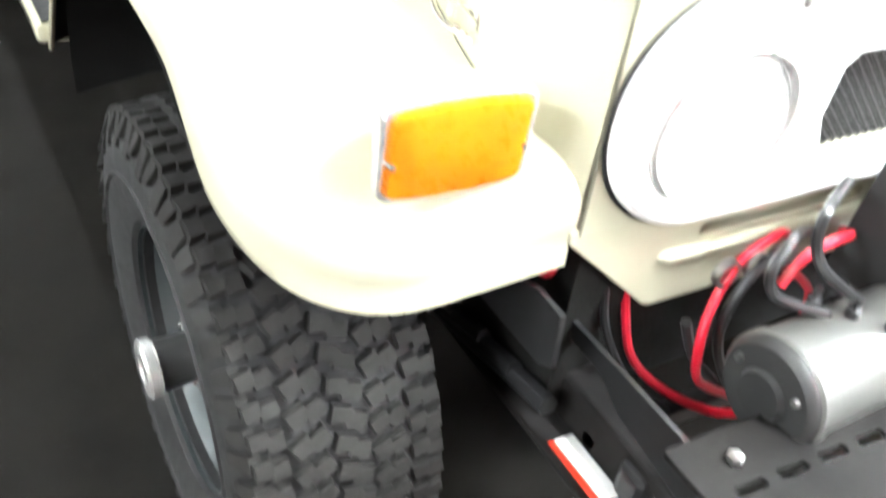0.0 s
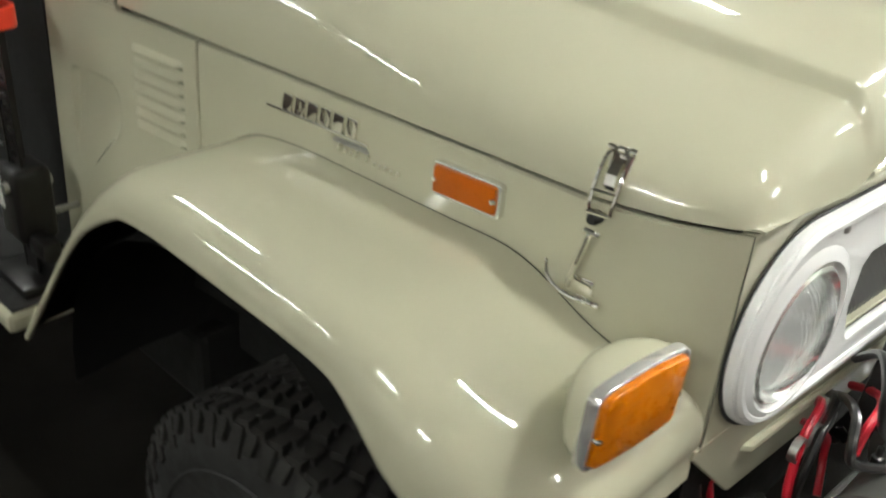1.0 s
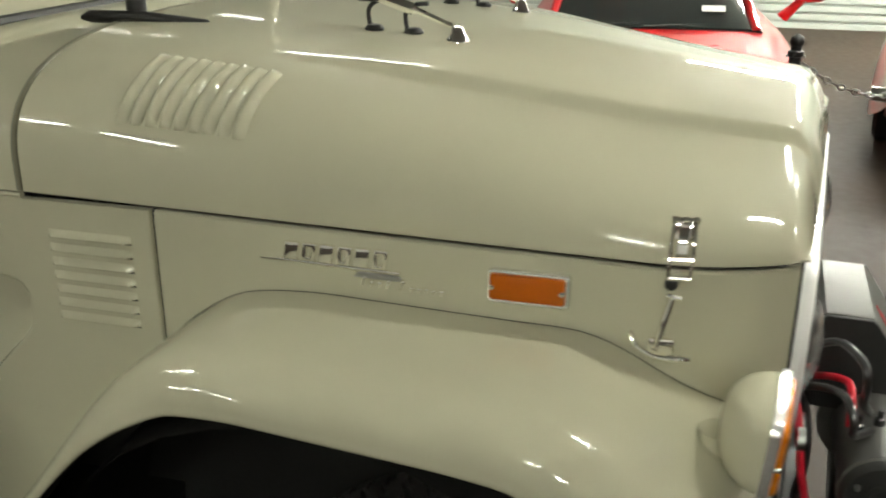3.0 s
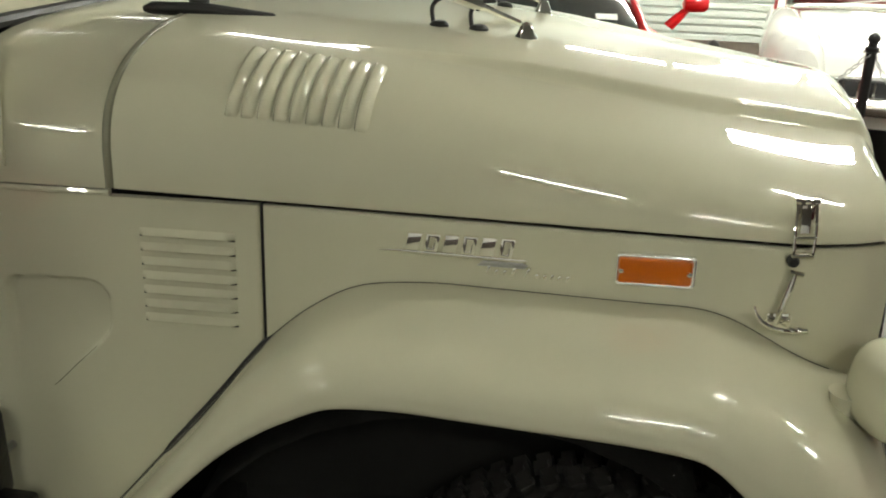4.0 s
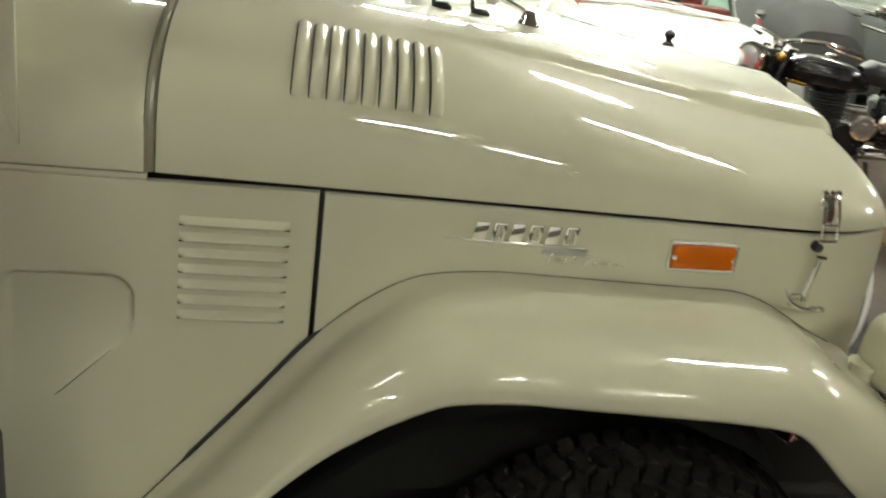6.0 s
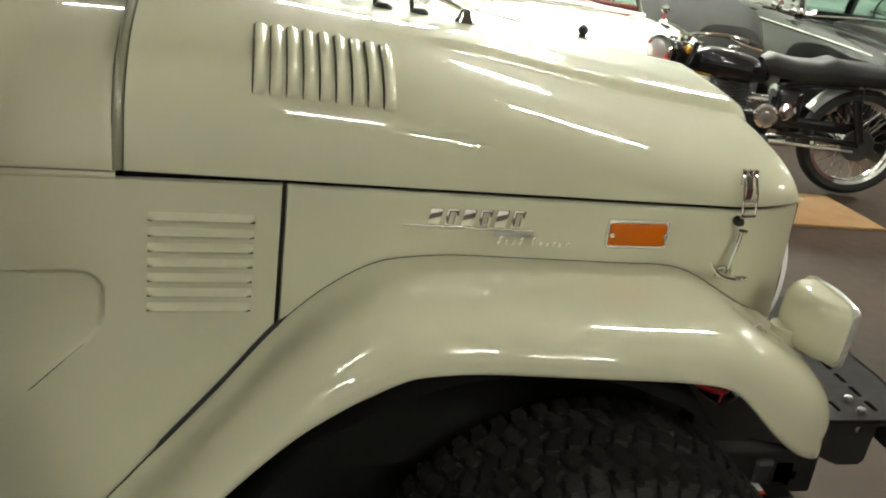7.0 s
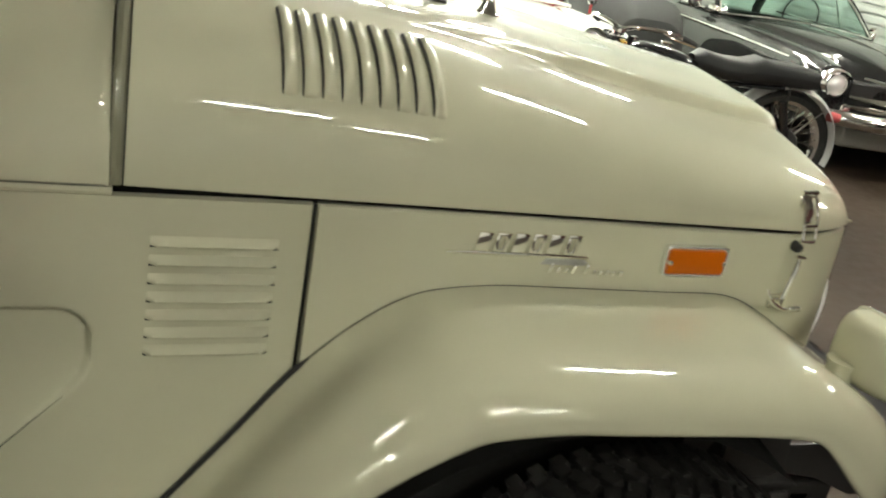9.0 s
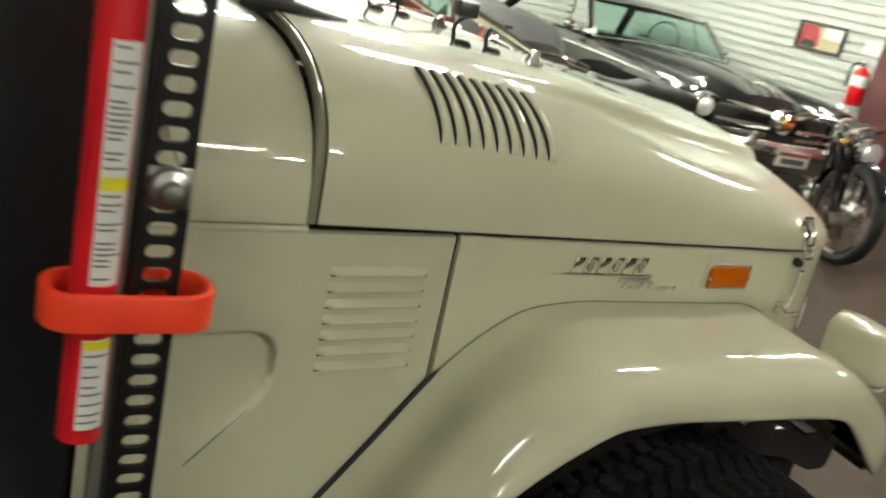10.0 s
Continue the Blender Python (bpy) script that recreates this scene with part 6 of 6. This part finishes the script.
# ---------------------------------------------------------------- motorcycles
def bike():
    t = thing("motorcycle", (0, 0, 0), "black vintage motorcycle with chrome fittings on its stand", "motorcycle", "vintage motorcycles")

    def wire_wheel(x, r, w):
        o = part("wheel", lathe([(r * 0.80, -w * 0.4), (r * 0.90, -w / 2), (r * 0.97, -w * 0.36), (r, -w * 0.1), (r, w * 0.1), (r * 0.97, w * 0.36), (r * 0.90, w / 2), (r * 0.80, w * 0.4)], (x, 0, r), "y", 48, closed=True), RUBBER, t, "black tyre on a spoked wheel")
        part("rim", lathe([(r * 0.74, -w * 0.34), (r * 0.815, -w * 0.40), (r * 0.80, 0), (r * 0.815, w * 0.40), (r * 0.74, w * 0.34), (r * 0.755, 0)], (x, 0, r), "y", 48, closed=True), CHROME, o, "chrome wheel rim")
        part("hub", lathe([(0.02, -0.09), (0.085, -0.075), (0.085, -0.03), (0.05, -0.02), (0.05, 0.02), (0.085, 0.03), (0.085, 0.075), (0.02, 0.09)], (x, 0, r), "y", 24), ALLOY, o)
        bm = bmesh.new()
        for k in range(36):
            a = 2 * math.pi * k / 36
            b = a + (0.5 if k % 2 else -0.5)
            sd = 0.03 if (k // 2) % 2 else -0.03
            tube(bm, [(x + 0.08 * math.cos(b), sd, r + 0.08 * math.sin(b)), (x + r * 0.755 * math.cos(a), 0, r + r * 0.755 * math.sin(a))], 0.0022, 4, cap=False)
        part("spokes", bm, CHROME, o)

    def guard(x, r, a0, a1, w, m, label):
        rows = []
        for k in range(21):
            a = a0 + (a1 - a0) * k / 20
            rows.append([(x + (r + 0.022 - 0.030 * abs(q) ** 2.2) * math.cos(a), q * w / 2, r - 0.02 + (r + 0.022 - 0.030 * abs(q) ** 2.2) * math.sin(a)) for q in (-1, -.8, -.5, 0, .5, .8, 1)])
        part("mudguard", thicken(grid(rows), 0.002), m, t, label)
    R = 0.345
    wire_wheel(0.0, R, 0.11)
    wire_wheel(1.40, R, 0.095)
    guard(0.0, R + 0.02, radians(28), radians(197), 0.17, POLISHED, "polished rear mudguard")
    guard(1.40, R + 0.02, radians(35), radians(165), 0.13, GLOSSBLACK, "black front mudguard")
    # frame
    for s in (-0.11, 0.11):
        part("swing_arm", rod([(0.0, s, R), (0.52, s * 0.8, 0.36)], 0.018, 8), GLOSSBLACK, t)
        part("frame_tube", rod([(0.10, s, 0.70), (0.52, s * 0.8, 0.66), (0.60, s * 0.7, 0.30), (1.05, s * 0.6, 0.28), (1.12, s * 0.4, 0.66)], 0.016, 8), GLOSSBLACK, t)
        d = part("rear_damper", rod([(0.0, s * 1.15, R + 0.02), (0.09, s * 1.15, 0.62)], 0.028, 12), GLOSSBLACK, t)
        part("fork_leg", rod([(1.40, s * 0.9, R), (1.33, s * 0.9, 0.56), (1.19, s * 0.9, 0.84)], [0.026, 0.024, 0.020], 12), GLOSSBLACK, t)
        part("mudguard_stay", rod([(0.0, s * 0.8, R), (-0.22, s * 0.72, 0.60)], 0.006, 6), CHROME, t)
        part("mudguard_stay", rod([(0.0, s * 0.8, R), (0.05, s * 0.72, 0.72)], 0.006, 6), BLACK, t)
        part("footrest", rod([(0.62, s, 0.33), (0.62, s * 2.2, 0.33)], 0.014, 8), BLACK, t)
        part("stand_leg", rod([(0.55, s, 0.26), (0.48, s * 1.3, 0.012)], 0.013, 8), BLACK, t)
        if s > 0:
            continue
        part("exhaust_pipe", rod(smoothline([(0.93, s * 0.7, 0.50), (1.04, s * 0.9, 0.44), (0.98, s * 1.25, 0.28), (0.60, s * 1.5, 0.24)], 5), 0.021, 10), CHROME, t)
        part("silencer", rod([(0.60, s * 1.5, 0.24), (0.52, s * 1.55, 0.25), (0.0, s * 1.6, 0.30), (-0.10, s * 1.6, 0.31)], [0.022, 0.042, 0.046, 0.03], 12), CHROME, t, "chrome silencer")
    part("chain_guard", boxmesh(0.0, 0.55, 0.085, 0.10, 0.40, 0.47, bevel=0.01), GLOSSBLACK, t)
    part("chain_run", rod([(0.02, 0.105, 0.30), (0.60, 0.105, 0.30)], 0.008, 6), STEEL, t)
    part("sprocket", lathe([(0.10, -0.004), (0.105, 0.0), (0.10, 0.004)], (0.0, 0.10, R), "y", 30), BLACK, t)
    # engine
    e = part("engine", boxmesh(0.62, 1.02, -0.11, 0.11, 0.26, 0.46, bevel=0.05, seg=3), ALLOY, t, "alloy engine case")
    part("primary_cover", lathe([(0.115, 0.10), (0.115, 0.125), (0.10, 0.14), (0.0, 0.145)], (0.72, 0, 0.36), "y", 30), GLOSSBLACK, e, "round black cover")
    part("clutch_cover", lathe([(0.075, 0.13), (0.075, 0.15), (0.06, 0.16), (0.03, 0.158), (0.0, 0.165)], (0.63, 0, 0.46), "y", 28), CHROME, e, "ringed chrome cover")
    part("timing_cover", lathe([(0.085, 0.10), (0.085, 0.13), (0.06, 0.145), (0.0, 0.147)], (0.93, 0, 0.36), "y", 26), ALLOY, e)
    for k in range(9):
        part("cylinder_fin", boxmesh(0.74, 0.94, -0.10, 0.10, 0.46 + 0.020 * k, 0.468 + 0.020 * k, bevel=0.003, seg=1), DARKGREY, e, smooth=False)
    part("cylinder", lathe([(0.065, 0.44), (0.065, 0.66), (0.05, 0.67), (0.0, 0.67)], (0.84, 0, 0), "z", 20), BLACK, e)
    part("carburettor", rod([(0.60, 0, 0.54), (0.74, 0, 0.54)], 0.030, 12), ALLOY, e)
    part("oil_tank", boxmesh(0.40, 0.58, -0.12, 0.12, 0.42, 0.64, bevel=0.04, seg=3), GLOSSBLACK, t)
    part("horn", lathe([(0.05, 0.0), (0.055, 0.02), (0.03, 0.05), (0.0, 0.05)], (0.50, 0.12, 0.50), "y", 20), CHROME, t)
    # tank, seat
    rows = []
    for x, hw, zl, zh in ((0.64, 0.06, 0.66, 0.73), (0.68, 0.11, 0.64, 0.77), (0.77, 0.135, 0.63, 0.80), (0.90, 0.145, 0.63, 0.825), (1.02, 0.13, 0.64, 0.825), (1.10, 0.09, 0.66, 0.80), (1.14, 0.04, 0.69, 0.76)):
        rows.append([(x, hw * math.copysign(abs(math.cos(a)) ** 0.7, math.cos(a)), (zl + zh) / 2 + (zh - zl) / 2 * math.copysign(abs(math.sin(a)) ** 0.7, math.sin(a))) for a in [2 * math.pi * k / 24 for k in range(25)]])
    part("fuel_tank", grid(rows), GLOSSBLACK, t, "glossy black fuel tank")
    part("knee_pad", lathe([(0.05, 0.128), (0.05, 0.143), (0.035, 0.148), (0.0, 0.150)], (0.80, 0, 0.715), "y", 20), GLOSSBLACK, t)
    part("filler_cap", lathe([(0.035, 0.0), (0.035, 0.018), (0.025, 0.026), (0.0, 0.028)], (0.88, 0, 0.82), "z", 18), CHROME, t)
    rows = []
    for x, hw, zl, zh in ((-0.14, 0.07, 0.735, 0.79), (-0.12, 0.11, 0.71, 0.83), (0.0, 0.13, 0.705, 0.845), (0.2, 0.135, 0.70, 0.845), (0.27, 0.135, 0.69, 0.86), (0.36, 0.14, 0.685, 0.825), (0.5, 0.135, 0.685, 0.82), (0.64, 0.11, 0.70, 0.84), (0.70, 0.06, 0.74, 0.80)):
        rows.append([(x, hw * math.copysign(abs(math.cos(a)) ** 0.5, math.cos(a)), (zl + zh) / 2 + (zh - zl) / 2 * math.copysign(abs(math.sin(a)) ** 0.5, math.sin(a))) for a in [2 * math.pi * k / 24 for k in range(25)]])
    part("saddle", grid(rows), BLACKHIDE, t, "black vinyl dual saddle")
    # steering head and lamps
    part("headlight", lathe([(0.0, -0.13), (0.05, -0.12), (0.085, -0.06), (0.095, 0.0), (0.095, 0.02)], (1.40, 0, 0.765), "x", 26), GLOSSBLACK, t, "black headlamp shell")
    part("headlight_rim", lathe([(0.080, 0.035), (0.098, 0.03), (0.102, 0.01), (0.096, 0.0)], (1.40, 0, 0.765), "x", 26), CHROME, t, "chrome headlamp rim")
    part("headlight_lens", lathe([(0.0, 0.055), (0.05, 0.048), (0.085, 0.03)], (1.40, 0, 0.765), "x", 26), SILVERED, t, "bright headlamp glass")
    part("fork_shroud", boxmesh(1.12, 1.36, -0.085, 0.085, 0.58, 0.83, bevel=0.06, seg=4), GLOSSBLACK, t, "black shroud round the steering head")
    for y, z in ((0.088, 0.78), (0.088, 0.70), (0.086, 0.63), (0.05, 0.832), (-0.04, 0.832)):
        part("shroud_bolt", lathe([(0.0, 0.010), (0.008, 0.007), (0.010, 0.0), (0.008, -0.007), (0.0, -0.010)], (1.25 - 0.12 * (0.83 - z), y, z), "z", 10), CHROME, t)
    part("tank_trim", rod(smoothline([(1.15, 0.06, 0.655), (1.10, 0.105, 0.665), (1.02, 0.138, 0.66)], 4), 0.010, 8), GOLD, t, "brass trim on the tank")
    part("handlebar", rod(smoothline([(0.98, 0.37, 0.99), (1.10, 0.30, 1.02), (1.17, 0.12, 1.01), (1.18, 0.0, 0.985), (1.17, -0.12, 1.01), (1.10, -0.30, 1.02), (0.98, -0.37, 0.99)], 5), 0.0125, 10), CHROME, t)
    for s in (-1, 1):
        part("grip", rod([(1.03, s * 0.345, 1.005), (0.93, s * 0.385, 0.975)], 0.019, 10), RUBBER, t)
        part("lever", rod([(1.12, s * 0.28, 1.01), (1.10, s * 0.34, 0.995), (0.98, s * 0.42, 0.97)], 0.006, 6), CHROME, t)
        part("indicator", lathe([(0.0, -0.03), (0.025, -0.02), (0.03, 0.0), (0.025, 0.02), (0.0, 0.025)], (1.30, s * 0.12, 0.80), "x", 14), GOLD, t, "brass-coloured fork fitting")
        part("top_nut", lathe([(0.02, 0.0), (0.02, 0.02), (0.0, 0.025)], (1.165, s * 0.10, 0.935), "z", 12), CHROME, t)
    part("speedometer", lathe([(0.04, 0.0), (0.045, 0.04), (0.04, 0.05), (0.0, 0.05)], (1.20, 0.0, 0.945), "z", 20), CHROME, t)
    part("rear_lamp", lathe([(0.0, -0.05), (0.03, -0.045), (0.035, 0.0), (0.03, 0.03)], (-0.33, 0, 0.56), "x", 16), PRINTRED, t)
    # the front end stands turned on its lock, the bars low
    turn = Matrix.Translation((1.20, 0, 0)) @ Matrix.Rotation(radians(38), 4, "Z") @ Matrix.Translation((-1.20, 0, 0))
    bars = ("handlebar", "grip", "lever", "speedometer", "top_nut")
    for o in t.children:
        if o.name.split(".")[0] in ("fork_leg", "fork_shroud", "shroud_bolt", "headlight", "headlight_rim", "headlight_lens", "indicator", *bars) or (o.name.split(".")[0] in ("wheel", "mudguard") and o.data.vertices[0].co.x > 0.9):
            for ob in (o, *o.children):
                ob.data.transform(turn @ Matrix.Translation((0, 0, -0.11 if o.name.split(".")[0] in bars else 0)))
    for o in t.children:
        o.matrix_parent_inverse = Matrix()
    return t


bike0 = bike()
bike0.matrix_basis = pose(3.985, 4.01, 0.018, 0, 0, 166) @ Matrix.Scale(1.05, 4)
copy_thing(bike0, pose(5.95, 3.95, 0.0, 0, 0, 217))

# ---------------------------------------------------------------- things by the walls
# black sheet added to make the floor darker under and beside the vehicle
tagged(part("floor_mat", boxmesh(-2.6, 1.02, -1.15, 2.1, 0.0, 0.005, bevel=0.002), FLOORSHEET, smooth=False), "mottled black sheet added over the floor under the vehicle", "mat")
tagged(part("plywood_board", boxmesh(2.70, 3.84, 3.27, 3.93, 0.0, 0.018, bevel=0.003), BOARD, smooth=False), "tan plywood board lying under the motorcycle", "board")


def poster():
    t = thing("framed_poster", (XW, 6.035, 1.462), "framed poster with dark red and tan print on the ribbed wall", "poster")
    x = XW - 0.004
    part("frame", plate(rounded(-0.315, 0.315, -0.15, 0.15, 0.004, 1), [rounded(-0.29, 0.29, -0.127, 0.127, 0.004, 1)], lambda u, v, w: (x - w, 6.035 + u, 1.462 + v), 0.025, 0.002), BLACK, t, smooth=False)
    part("sheet", boxmesh(x - 0.006, x - 0.002, 5.745, 6.325, 1.335, 1.59), PRINTTAN, t, smooth=False)
    part("printed_shape", plate([(0.0, -0.10), (0.28, -0.12), (0.28, 0.11), (0.06, 0.12), (0.02, 0.03)], [], lambda u, v, w: (x - 0.007 - w, 6.035 + u, 1.462 + v), 0.002), PRINTRED, t, smooth=False)
    part("printed_shape", plate([(-0.28, -0.01), (-0.05, 0.0), (-0.03, 0.12), (-0.28, 0.12)], [], lambda u, v, w: (x - 0.007 - w, 6.035 + u, 1.462 + v), 0.002), PAPER, t, smooth=False)
    part("printed_shape", plate([(0.03, -0.12), (0.26, -0.115), (0.2, -0.04), (0.08, -0.05)], [], lambda u, v, w: (x - 0.0095 - w, 6.035 + u, 1.462 + v), 0.002), BLACK, t, smooth=False)


poster()


def wall_sign():
    t = thing("framed_sign", (2.35, YW, 1.75), "pale framed sign on the ribbed wall", "sign")
    part("frame", plate(rounded(-0.55, 0.55, -0.32, 0.32, 0.004, 1), [rounded(-0.52, 0.52, -0.29, 0.29, 0.004, 1)], lambda u, v, w: (2.35 + u, YW - 0.004 - w, 1.80 + v), 0.025, 0.002), BLACK, t, smooth=False)
    part("sheet", boxmesh(1.83, 2.87, YW - 0.010, YW - 0.004, 1.51, 2.09), PAPER, t, smooth=False)
    for k in range(4):
        part("print_bar", boxmesh(1.95, 2.65 - 0.1 * (k % 2), YW - 0.013, YW - 0.0105, 1.58 + 0.11 * k, 1.61 + 0.11 * k), INK, t, smooth=False)


wall_sign()


def extinguisher():
    x, y = XW - 0.10, 5.30
    t = thing("fire_extinguisher", (x, y, 0.88), "red fire extinguisher with white label hung on the wall", "fire extinguisher")
    part("cylinder", lathe([(0.0, 0.0), (0.075, 0.004), (0.085, 0.02), (0.085, 0.30), (0.07, 0.36), (0.03, 0.39), (0.02, 0.41)], (x, y, 0.88), "z", 24), CARRED, t)
    part("label", lathe([(0.0858, 0.20), (0.0858, 0.31)], (x, y, 0.88), "z", 24), PAPER, t)
    part("valve", boxmesh(x - 0.03, x + 0.03, y - 0.02, y + 0.02, 1.28, 1.33, bevel=0.006), CHROME, t)
    part("hose", rod(smoothline([(x, y, 1.31), (x - 0.05, y + 0.10, 1.28), (x - 0.05, y + 0.11, 1.05)], 4), 0.012, 8), BLACK, t)
    part("sign_board", boxmesh(XW - 0.012, XW - 0.004, y - 0.14, y + 0.16, 1.40, 1.55), PAPER, t, smooth=False)


extinguisher()
